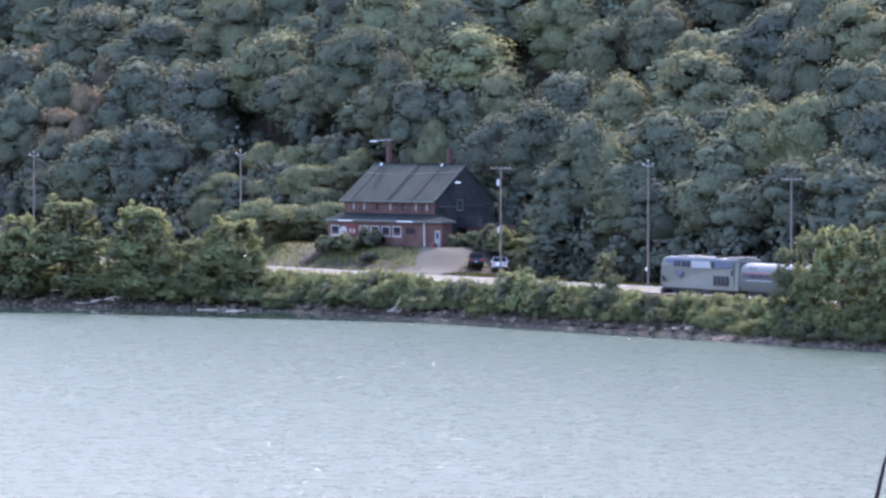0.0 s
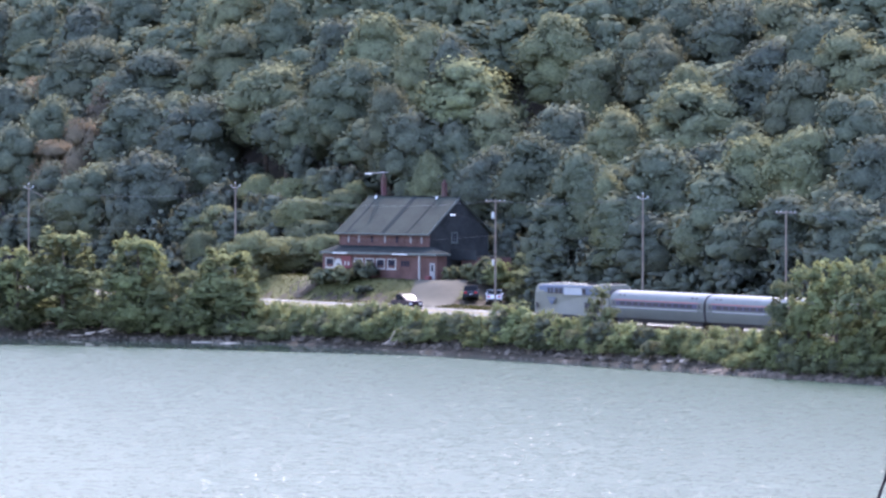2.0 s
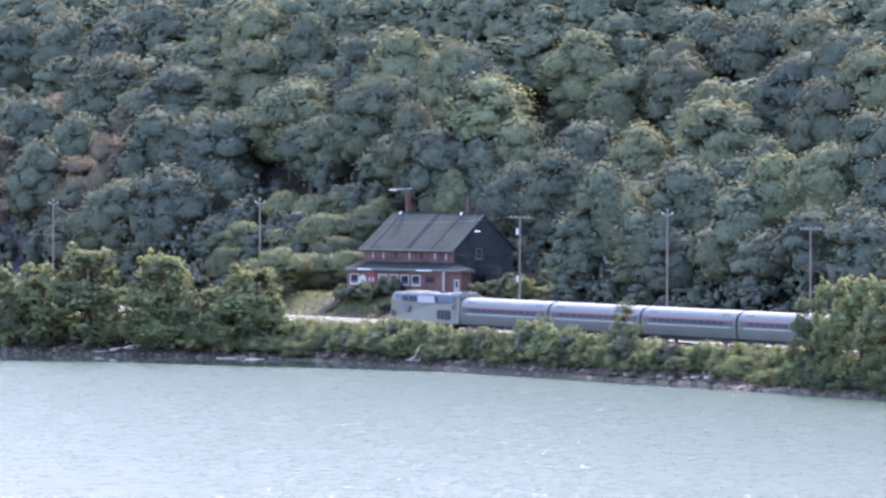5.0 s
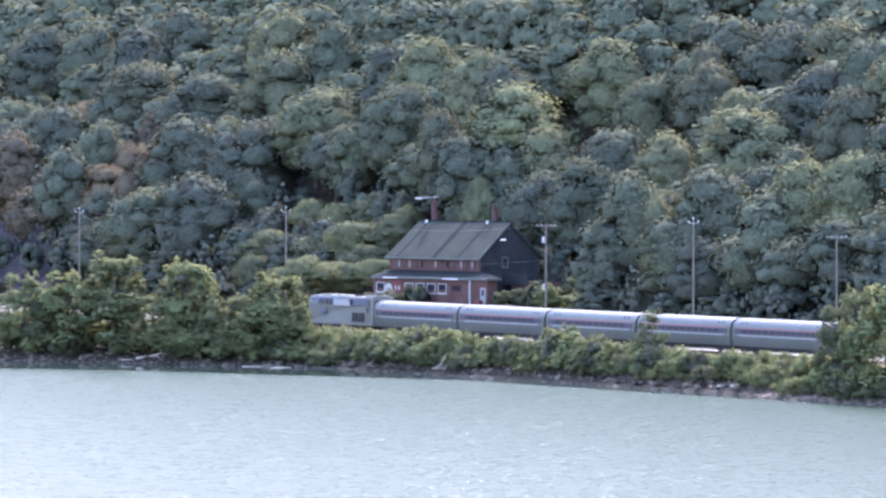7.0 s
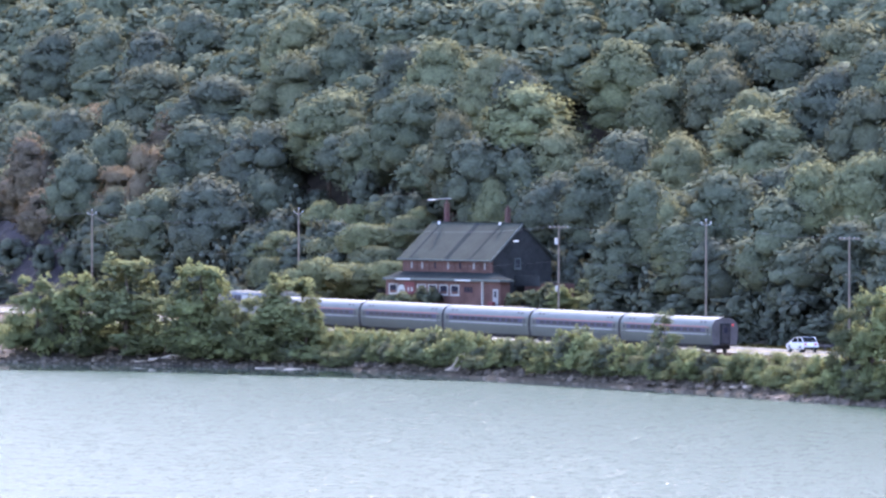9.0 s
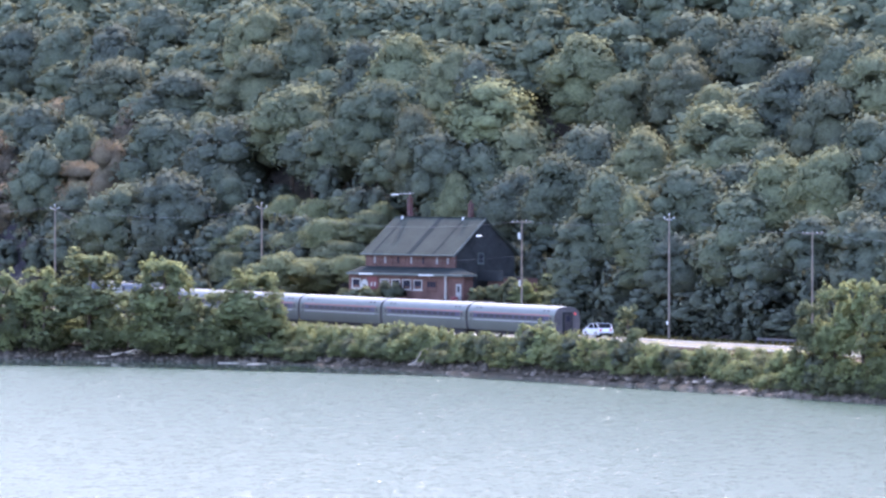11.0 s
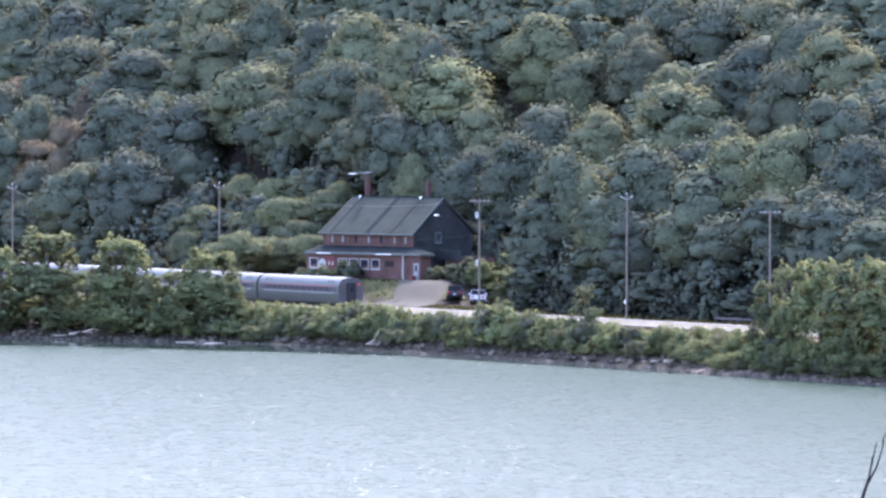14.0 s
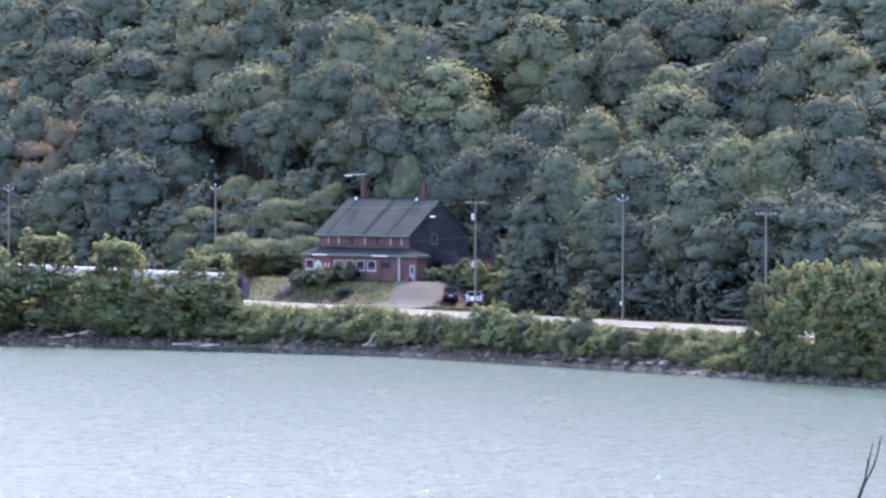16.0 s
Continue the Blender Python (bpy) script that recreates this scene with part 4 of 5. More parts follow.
driftwood(-33.0, -18.2, 2.6, 66, 0.0, 0.07, "thin grey driftwood log afloat by the bank", 0, True)
driftwood(-28.6, -16.0, 2.0, 70, 0.0, 0.07, "thin grey driftwood log afloat by the bank", 0, True)
driftwood(-26.0, -17.4, 1.6, 64, 0.0, 0.06, "thin grey driftwood log afloat by the bank", 0, True)


def rock_cut():
    """A bare rock face above the road at the foot of the hill."""
    rng = random.Random(8)
    root = thing("rock_outcrop", pose(0, 0, 0), "bare purple-grey rock face above the road", "rock", kind="structure")
    n, k = 46, 14
    V = []
    for i in range(n):
        a = -310 + i * 2.6
        for j in range(k):
            t = j / (k - 1)
            b = 24.5 + t * 9 + 1.3 * noise.noise(Vector((a * 0.18, t * 4, 3.1))) + 0.5 * noise.noise(Vector((a * 0.7, t * 9, 1.1)))
            z = 3.2 + t * (11 - 6 * ease(-250, -205, a)) + 0.8 * noise.noise(Vector((a * 0.3, t * 6, 7.7)))
            x, y = world_ab(a, b)
            V.append((x, y, float(z)))
    fs = [(i * k + j, (i + 1) * k + j, (i + 1) * k + j + 1, i * k + j + 1) for i in range(n - 1) for j in range(k - 1)]
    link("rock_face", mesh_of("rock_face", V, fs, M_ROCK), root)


rock_cut()


# ---- lawn, driveway, grass ----
def patch(name, a0, a1, b0, b1, inside, lift, material, label, category):
    """A sheet over part of the land, kept where inside(a, b) holds."""
    step = 0.5
    na, nb = int((a1 - a0) / step) + 1, int((b1 - b0) / step) + 1
    V = []
    for i in range(na):
        for j in range(nb):
            a, b = a0 + i * step, b0 + j * step
            x, y = world_ab(a, b)
            V.append((x, y, on_ground(a, b) + lift))
    fs = [(i * nb + j, (i + 1) * nb + j, (i + 1) * nb + j + 1, i * nb + j + 1) for i in range(na - 1) for j in range(nb - 1)
          if inside(a0 + (i + 0.5) * step, b0 + (j + 0.5) * step)]
    return tagged(link(name, mesh_of(name, V, fs, material, True)), label, category, kind="structure")


def on_drive(a, b):
    """The gravel: a lane up to the porch, spreading along the road and towards the parked cars."""
    left = np.interp(b, (15, 16.8, 18.6, 23.0, 26.9, 31), (-98, -84, -72, -66.5, -73.8, -84))
    return (b >= 17.4) & (b < 31) & (a > left) & (a < -56 - (np.asarray(b) - 24) * 1.6)


patch("lawn", -150, -60, 17, 30, lambda a, b: 17.5 <= b and not on_drive(a, b), 0.09, M_LAWN, "sunlit yellow-green lawn bank before the house", "lawn")
patch("driveway", -105, -38, 17, 32, on_drive, 0.12, M_GRAVEL, "pale gravel driveway up to the house", "driveway")


def grass():
    rng = np.random.default_rng(12)
    Q = []
    for a0, a1, b0, b1, n in ((-150, -60, 17.5, 27, 9000), (-60, 120, 17.8, 25, 5000), (-60, 130, -5.6, -3.2, 4500)):
        a, b = rng.uniform(a0, a1, n), rng.uniform(b0, b1, n)
        ok = ~on_drive(a, b)
        a, b = a[ok], b[ok]
        z = terrain(a, b)
        x, y = 1.1 + SA * a + CA * b, 1200.0 - CA * a + SA * b
        ang = rng.uniform(0, 6.28, len(a))
        h, w = rng.uniform(0.08, 0.26, len(a)), rng.uniform(0.06, 0.16, len(a))
        dx, dy = np.cos(ang) * w, np.sin(ang) * w
        lx, ly = rng.normal(0, 0.08, len(a)), rng.normal(0, 0.08, len(a))
        Q.append(np.stack([np.stack([x - dx, y - dy, z], -1), np.stack([x + dx, y + dy, z], -1),
                           np.stack([x + lx + dx * 0.3, y + ly, z + h], -1), np.stack([x + lx - dx * 0.3, y + ly, z + h], -1)], 1))
    tagged(link("grass", quads_mesh("grass", np.concatenate(Q), M_GRASS)), "rough dry summer grass", "grass", kind="stuff")


grass()


# ---- the house ----
HOUSE = pose(-12.25, 1296.3, 6.1, 0, 0, -52)


def window(parent, x0, x1, z0, z1, y, frame_mat, bars=1, side="front", curtain=False):
    """A sash window set in a wall: frame, sill, two panes."""
    w = 0.11
    root = new("window")
    root.parent = parent
    if side == "gable":
        root.matrix_basis = Matrix.Translation((y, 0, 0)) @ Matrix.Rotation(radians(90), 4, "Z")
        y = 0.0
    bm = bmesh.new()
    add_box(bm, x0, x1, y - 0.07, y + 0.05, z1 - w, z1)
    add_box(bm, x0, x1, y - 0.07, y + 0.05, z0, z0 + w)
    add_box(bm, x0, x0 + w, y - 0.07, y + 0.05, z0 + w, z1 - w)
    add_box(bm, x1 - w, x1, y - 0.07, y + 0.05, z0 + w, z1 - w)
    for i in range(bars):
        xm = x0 + (x1 - x0) * (i + 1) / (bars + 1)
        add_box(bm, xm - 0.025, xm + 0.025, y - 0.05, y + 0.03, z0 + w, z1 - w)
    part("window_frame", bm, frame_mat, root)
    part("window_sill", box(x0 - 0.08, x1 + 0.08, y - 0.14, y + 0.02, z0 - 0.07, z0), frame_mat, root)
    zm = z0 + (z1 - z0) * 0.35
    part("pane", box(x0 + w, x1 - w, y - 0.005, y + 0.01, zm, z1 - w), M_CURTAIN if curtain else M_PANE, root)
    part("pane", box(x0 + w, x1 - w, y + 0.012, y + 0.03, z0 + w, zm), M_PANE, root)
    return root


def gable_wall(x, y0, y1, ridge_y, eave, ridge, thick):
    bm = bmesh.new()
    out = [(y0, 0), (y1, 0), (y1, eave), (ridge_y, ridge), (y0, eave)]
    a = [bm.verts.new((x, y, z)) for y, z in out]
    b = [bm.verts.new((x + thick, y, z)) for y, z in out]
    bm.faces.new(a[::-1])
    bm.faces.new(b)
    for i in range(5):
        bm.faces.new((a[i], a[(i + 1) % 5], b[(i + 1) % 5], b[i]))
    bmesh.ops.recalc_face_normals(bm, faces=bm.faces)
    return bm


def slope_panel(p0, p1, p2, p3, thick):
    """A roof plane through four corners, given thickness downwards."""
    bm = bmesh.new()
    top = [bm.verts.new(p) for p in (p0, p1, p2, p3)]
    low = [bm.verts.new((p[0], p[1], p[2] - thick)) for p in (p0, p1, p2, p3)]
    bm.faces.new(top)
    bm.faces.new(low[::-1])
    for i in range(4):
        bm.faces.new((top[i], low[i], low[(i + 1) % 4], top[(i + 1) % 4]))
    bmesh.ops.recalc_face_normals(bm, faces=bm.faces)
    return bm


def build_house():
    L, D, EV, RD = 18.1, 9.2, 5.8, 10.0
    house = thing("house", HOUSE, "long two-storey red house with grey-green shingle roof and porch front", "house")
    part("wall", box(0.45, L, 0, 0.25, -0.6, EV), M_BRICK, house, "red front wall")
    # rear wall and right gable: their shade is put into a dark colour
    part("wall", box(0, L, D - 0.25, D, -0.6, EV), M_DARK_AND_SHADE, house)
    part("wall", gable_wall(0.45, 0.252, D - 0.252, D / 2, EV + 0.1, RD - 0.15, 0.25), M_BRICK, house)
    part("wall", gable_wall(L - 0.25, 0.252, D - 0.252, D / 2, EV + 0.1, RD - 0.15, 0.25), M_DARK_AND_SHADE, house, "boarded gable wall coloured dark to stand for shade")
    # roof with a slight flare at the eaves
    ov, side = 0.55, 0.5
    roof = part("roof", slope_panel((-side + 0.55, -ov, EV - 0.28), (L + side, -ov, EV - 0.28), (L + side - 0.3, D / 2, RD), (-side + 0.85, D / 2, RD), 0.18), M_ROOF, house, "grey-green shingle roof")
    part("roof_slope", slope_panel((L + side, D + ov, EV - 0.28), (-side + 0.55, D + ov, EV - 0.28), (-side + 0.85, D / 2 + 0.01, RD), (L + side - 0.3, D / 2 + 0.01, RD), 0.18), M_ROOF, roof)
    rise = (RD - EV + 0.28) / (D / 2 + ov)
    for x, wdt in ((2.2, 0.35), (9.2, 0.9), (14.2, 0.35)):
        z0, z1 = EV - 0.28 + 0.035, RD + 0.035
        part("roof_strip", slope_panel((x, -ov, z0), (x + wdt, -ov, z0), (x + wdt, D / 2, z1), (x, D / 2, z1), 0.02), M_ROOF_D, roof, "darker strip of shingles")
    for i in range(1, 22):
        y = -ov + (D / 2 + ov) * i / 22
        z = EV - 0.28 + rise * (y + ov)
        part("shingle_course", slope_panel((0.36, y - 0.09, z - 0.09 * rise + 0.022), (L + 0.2, y - 0.09, z - 0.09 * rise + 0.022), (L + 0.2, y, z + 0.006), (0.36, y, z + 0.006), 0.01), M_ROOF, roof)
    part("ridge_cap", box(0.35, L + 0.2, D / 2 - 0.12, D / 2 + 0.12, RD - 0.03, RD + 0.06), M_ROOF_D, roof)
    part("gutter", box(0.05, L + side, -ov - 0.12, -ov, EV - 0.42, EV - 0.28), M_GREENTRIM, roof)
    part("bargeboard", slope_panel((L + side, -ov, EV - 0.26), (L + side + 0.06, -ov, EV - 0.26), (L + side - 0.24, D / 2, RD + 0.03), (L + side - 0.3, D / 2, RD + 0.03), 0.3), M_GREENTRIM, roof)
    for x, h in ((1.9, 2.2), (14.0, 1.6)):
        ch = part("chimney", box(x + 0.06, x + 0.56, D / 2 + 0.55, D / 2 + 1.05, RD - 0.9, RD + h), M_BRICKWALL, house, "red brick chimney")
        part("chimney_cap", box(x, x + 0.62, D / 2 + 0.49, D / 2 + 1.11, RD + h, RD + h + 0.12), M_BRICKWALL, ch)
        part("flue_pot", disc(x + 0.31, D / 2 + 0.8, RD + h + 0.3, 0.16, 0.34, 10, "Z"), M_BRICKWALL, ch)
        part("flashing_box", box(x, x + 0.26, D / 2 - 0.36, D / 2 - 0.12, RD - 0.35, RD + 0.06, 0.05), M_WHITE, house, "small white roof vent")
    ant = part("antenna", tube([(2.1, D / 2 + 0.9, RD + 2.1), (2.1, D / 2 + 0.9, RD + 3.0)], [0.03, 0.025], 6), M_STEEL, house, "roof antenna on the chimney")
    part("boom", tube([(-0.4, D / 2 + 0.3, RD + 2.72), (2.6, D / 2 + 1.1, RD + 2.9)], [0.03, 0.03], 6), M_STEEL, ant)
    part("reflector", box(-0.8, 0.3, D / 2 + 0.15, D / 2 + 0.45, RD + 2.64, RD + 2.75, 0.03), M_WHITE, ant)
    # upper windows and corner boards
    for x, pale in ((2.2, True), (4.3, True), (6.9, False), (9.5, True), (11.9, False), (14.6, True), (16.75, True)):
        window(house, x - 0.33, x + 0.33, 3.9, 5.3, 0.0, M_BRICK, 0, curtain=pale)
    for x in (0.39, L - 0.12):
        part("corner_board", box(x, x + 0.18, -0.05, 0.13, 3.6, EV), M_BRICK, house)
    for x in (3.2, 5.6, 8.2, 10.7, 13.2, 15.7):
        part("pilaster", box(x - 0.14, x + 0.14, -0.06, -0.002, 3.6, EV - 0.1), M_BRICK, house)
    window(house, 3.5, 4.4, 4.45, 5.75, L + 0.03, M_GREENTRIM, 1, "gable", False)
    # enclosed porch along the front and round the gable
    P, X1, BK = 2.2, L + 4.5, -0.75
    porch = part("porch", box(-0.2, X1, -P, -P + 0.18, -0.6, 3.05), M_BRICK, house, "enclosed porch with red boarded front")
    part("porch_wall", box(-0.2, -0.02, -P + 0.182, -0.002, -0.6, 3.05), M_BRICK, porch)
    part("porch_wall", box(X1 - 0.18, X1, -P + 0.182, BK, -0.6, 3.05), M_BRICK, porch)
    part("porch_wall", box(L + 0.002, X1 - 0.182, BK - 0.18, BK, -0.6, 3.05), M_BRICK, porch)
    part("porch_roof", slope_panel((-0.1, -P - 0.45, 3.2), (X1 + 0.4, -P - 0.45, 3.2), (L + 0.3, -0.003, 4.0), (-0.2, -0.003, 4.0), 0.14), M_ROOF_D, porch, "low shingle porch roof")
    part("porch_roof", slope_panel((X1 + 0.4, -P - 0.45, 3.2), (X1 + 0.4, BK + 0.3, 3.2), (L + 0.31, 0.6, 4.0), (L + 0.31, -0.004, 4.0), 0.14), M_ROOF_D, porch)
    part("fascia", box(-0.1, X1 + 0.4, -P - 0.53, -P - 0.45, 3.0, 3.24), M_GREENTRIM, porch)
    part("fascia", box(X1 + 0.4, X1 + 0.48, -P - 0.53, BK + 0.3, 3.0, 3.24), M_GREENTRIM, porch)
    for x0, x1 in ((0.5, 2.2), (6.2, 7.9), (8.4, 10.1), (10.6, 12.3), (12.8, 14.5)):
        window(porch, x0, x1, 1.25, 2.5, -P, M_TRIM, 0)
    window(porch, 15.4, 17.3, 1.2, 2.4, -P, M_BRICK, 2)
    d = part("door", box(21.2, 22.2, -P - 0.05, -P - 0.004, -0.05, 2.1), M_CURTAIN, porch, "white front door")
    part("door_glass", box(21.5, 21.9, -P - 0.062, -P - 0.051, 1.1, 1.85), M_PANE, d)
    part("door_handle", box(22.02, 22.1, -P - 0.11, -P - 0.051, 0.98, 1.04), M_CHROME, d)
    part("porch_post", box(19.4, 19.58, -P - 0.4, -P - 0.22, -0.4, 3.0), M_TRIM, porch)
    for x0, x1 in ((2.6, 5.4), (14.4, 17.4)):
        part("sign_board", box(x0, x1, -P - 0.62, -P - 0.54, 3.02, 3.14, 0.02), M_WHITE, porch, "narrow white sign board under the eave")
    part("red_panel", box(3.6, 5.6, -P - 0.06, -P - 0.004, 0.5, 2.75), M_RED, porch, "red entrance panel")
    bm = bmesh.new()
    bmesh.ops.create_cone(bm, cap_ends=True, segments=20, radius1=0.72, radius2=0.72, depth=0.08,
                          matrix=Matrix.Translation((3.1, -P - 0.1, 1.7)) @ Matrix.Rotation(radians(90), 4, "X"))
    s = part("round_sign", bm, M_TRIM, porch, "round white sign with a dark bar")
    part("sign_bar", box(2.7, 3.5, -P - 0.16, -P - 0.141, 1.65, 1.77), M_DARK_AND_SHADE, s)
    for x in (4.3, 5.0):
        part("notice", box(x, x + 0.28, -P - 0.08, -P - 0.061, 1.6, 2.1), M_TRIM, porch)
    # rear wing beside the gable; added dark parapet, wall and door stand for shade
    wing = part("wing", box(20.2, 23.4, 3.4, 8.6, -0.6, 2.7), M_BRICK, house, "low red side wing in shade")
    part("wing_shade_board", box(L + 0.3, 23.4, 3.2, 3.398, 2.4, 3.7), M_DARK_AND_SHADE, wing)
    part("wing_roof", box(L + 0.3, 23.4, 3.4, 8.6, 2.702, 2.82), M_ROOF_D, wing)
    part("wing_wall", box(L + 0.002, 20.198, 8.3, 8.55, -0.6, 2.9), M_DARK_AND_SHADE, wing)
    part("wing_door", box(20.6, 21.5, 3.33, 3.396, -0.1, 2.0), M_DARK_AND_SHADE, wing)
    return house


build_house()


def on_house(x, y, z):
    return HOUSE @ Matrix.Translation((x, y, z))


def steps():
    st = thing("garden_steps", on_house(1.2, -7.6, -1.9), "weathered wooden steps with handrail up the lawn bank", "steps")
    for i in range(9):
        part("tread", box(-0.8, 0.8, i * 0.42, i * 0.42 + 0.46, i * 0.2, i * 0.2 + 0.09), M_POLE, st)
        part("riser", box(-0.78, 0.78, i * 0.42 + 0.4, i * 0.42 + 0.459, i * 0.2 - 0.4, i * 0.2 - 0.002), M_POLE, st)
    for x in (-0.85, 0.85):
        part("handrail", tube([(x, 0, 0.85), (x, 3.7, 2.6)], [0.04, 0.04], 6), M_POLE, st)
        for y in (0.05, 1.2, 2.4, 3.6):
            part("baluster", box(x - 0.04, x + 0.04, y, y + 0.08, y * 0.476 - 0.3, y * 0.476 + 0.83), M_POLE, st)


steps()
HSHRUB = [plant_kind(91 + i, 1.4, 1.9, 0.97, 14, 900, 0.16, (M_LEAF, M_LEAF_S)[i % 2], trunk=0.05) for i in range(2)]


def house_shrub(i, x, y, h, w, label):
    p = HOUSE @ Vector((x, y, 0))
    dx, dy = p.x - 1.1, p.y - 1200.0
    plant(HSHRUB[i], "garden_shrub", SA * dx - CA * dy, CA * dx + SA * dy, h, w, label, "shrub", "shrubs before the porch")


for i, (x, h, w) in enumerate(((3.2, 2.0, 3.6), (5.2, 2.2, 3.6), (7.2, 2.0, 3.8), (8.8, 2.1, 3.2), (2.0, 1.7, 3.0), (6.0, 1.6, 3.2))):
    house_shrub(1 - (i == 1), x, -4.3 - (i % 2) * 0.7, h, w, "rounded green shrub before the porch")
house_shrub(0, 10.8, -3.9, 2.5, 3.2, "rounded dark green shrub before the porch windows")
house_shrub(0, 13.5, -6.6, 1.1, 2.6, "low dark shrub on the lawn")
house_shrub(1, 24.5, -1.5, 1.9, 2.2, "light green shrub beside the driveway")
house_shrub(1, 26.5, 0.5, 2.4, 3.2, "leafy green shrub beside the driveway")
house_shrub(0, 28.5, 1.5, 3.2, 3.6, "leafy green shrub beside the driveway")
house_shrub(0, 30.5, 0.2, 3.0, 3.6, "leafy green shrub beside the driveway")
tub = thing("red_tub", on_house(21.9, -3.0, -0.02), "small red tub beside the front door", "tub")
part("tub_body", box(-0.4, 0.4, -0.3, 0.3, 0, 0.6, 0.06), M_RED, tub)


# ---- poles and wires ----
def pole(a, height, arm, extras=()):
    g = on_ground(a, 20)
    p = thing("utility_pole", along(a, 20, g), "tall weathered wooden utility pole beside the road", "utility pole", "utility poles")
    part("shaft", tube([(0, 0, -1), (0, 0, height)], [0.135, 0.085], 10), M_POLE, p)
    if arm == "wide":
        c = part("crossarm", box(-0.07, 0.07, -1.25, 1.25, height - 0.35, height - 0.2), M_POLE, p)
        for y in (-1.15, -0.6, 0.6, 1.15):
            part("insulator", disc(0, y, height - 0.14, 0.035, 0.13, 8, "Z"), M_WHITE, c)
    else:
        part("insulator", disc(0, 0, height + 0.1, 0.06, 0.22, 8, "Z"), M_WHITE, p)
        c = part("bracket", tube([(0, -0.6, height - 0.35), (0, 0, height - 0.6), (0, 0.6, height - 0.35)], [0.03, 0.04, 0.03], 6), M_STEEL, p)
        for y in (-0.6, 0.6):
            part("insulator", disc(0, y, height - 0.25, 0.05, 0.2, 8, "Z"), M_WHITE, c)
    if "can" in extras:
        t = part("transformer", disc(0, -0.32, height - 1.9, 0.17, 0.75, 12, "Z"), M_STEEL, p, "grey transformer can")
        part("bracket", box(-0.05, 0.05, -0.2, -0.1, height - 2.3, height - 1.7), M_STEEL, t)
        part("meter_box", box(-0.12, 0.12, -0.36, -0.16, 5.2, 5.9, 0.02), M_STEEL, p)
    if "lamp" in extras:
        arm_m = part("lamp_arm", tube([(0, 0, 9.4), (-1.0, -2.2, 10.6), (-1.4, -4.6, 11.1)], [0.022, 0.02, 0.018], 6), M_UNDER, p)
        part("lamp_head", box(-1.65, -1.1, -5.1, -4.6, 11.03, 11.19, 0.05), M_WHITE, arm_m, "white street lamp head")
    if "tag" in extras:
        part("marker_plate", box(-0.2, 0.2, -0.24, -0.18, 1.6, 2.0, 0.03), M_WHITE, p)
    if "guy" in extras:
        part("brace", tube([(0, 0, height - 0.6), (2.0, 2.4, height - 2.2)], [0.035, 0.03], 6), M_POLE, p)
    return height


POLES = [(-188.5, 13.1, "short", ("guy",)), (-115.4, 13.4, "short", ()), (-33.0, 13.0, "wide", ("can", "lamp")),
         (9.6, 14.0, "short", ("tag",)), (48.5, 12.7, "wide", ()), (92.0, 12.7, "wide", ()), (-262.0, 13.0, "short", ())]
for a, h, arm, ex in POLES:
    pole(a, h, arm, ex)


def wires():
    order = sorted(POLES)
    for (a0, h0, _, _), (a1, h1, _, _) in zip(order, order[1:]):
        w = thing("power_line", along(0, 20, 3.45), "thin sagging power line between poles", "power line", "power lines")
        for dy, dz in ((-0.6, -0.15), (0.6, -0.15), (0.0, -4.2)):
            pts = []
            for i in range(13):
                t = i / 12
                pts.append((a0 + (a1 - a0) * t, dy, h0 + (h1 - h0) * t + dz - 4 * t * (1 - t) * (a1 - a0) * 0.016))
            part("wire", tube(pts, [0.005] * 13, 4), M_WIRE, w)


wires()


def guardrail(a0, a1):
    g = thing("guardrail", along(a0, 19.0, on_ground(a0, 19.0)), "low galvanised guardrail beside the road", "guardrail")
    n = int((a1 - a0) / 2)
    part("beam", prism([(0, 0.45), (a1 - a0, 0.45), (a1 - a0, 0.68), (0, 0.68)], -0.04, 0.04, 0.02), M_ENDGREY, g)
    for i in range(n + 1):
        part("post", box(i * 2 - 0.06, i * 2 + 0.06, 0.05, 0.2, -0.3, 0.7), M_ENDGREY, g)


guardrail(36.0, 46.0)


# ---- road vehicles ----
def bowed_screen(profile, half):
    """A windscreen that curves back towards both sides."""
    bm = bmesh.new()
    skins = []
    for lift in (0.075, 0.06):
        skins.append([[bm.verts.new((x + lift - 0.22 * (half * k / 5) ** 2, half * k / 5, z + 0.016)) for k in range(-5, 6)] for x, z in profile])
    for rows, flip in ((skins[0], False), (skins[1], True)):
        for lo, hi in zip(rows, rows[1:]):
            for k in range(10):
                f = (lo[k], lo[k + 1], hi[k + 1], hi[k])
                bm.faces.new(f[::-1] if flip else f)
    return bm


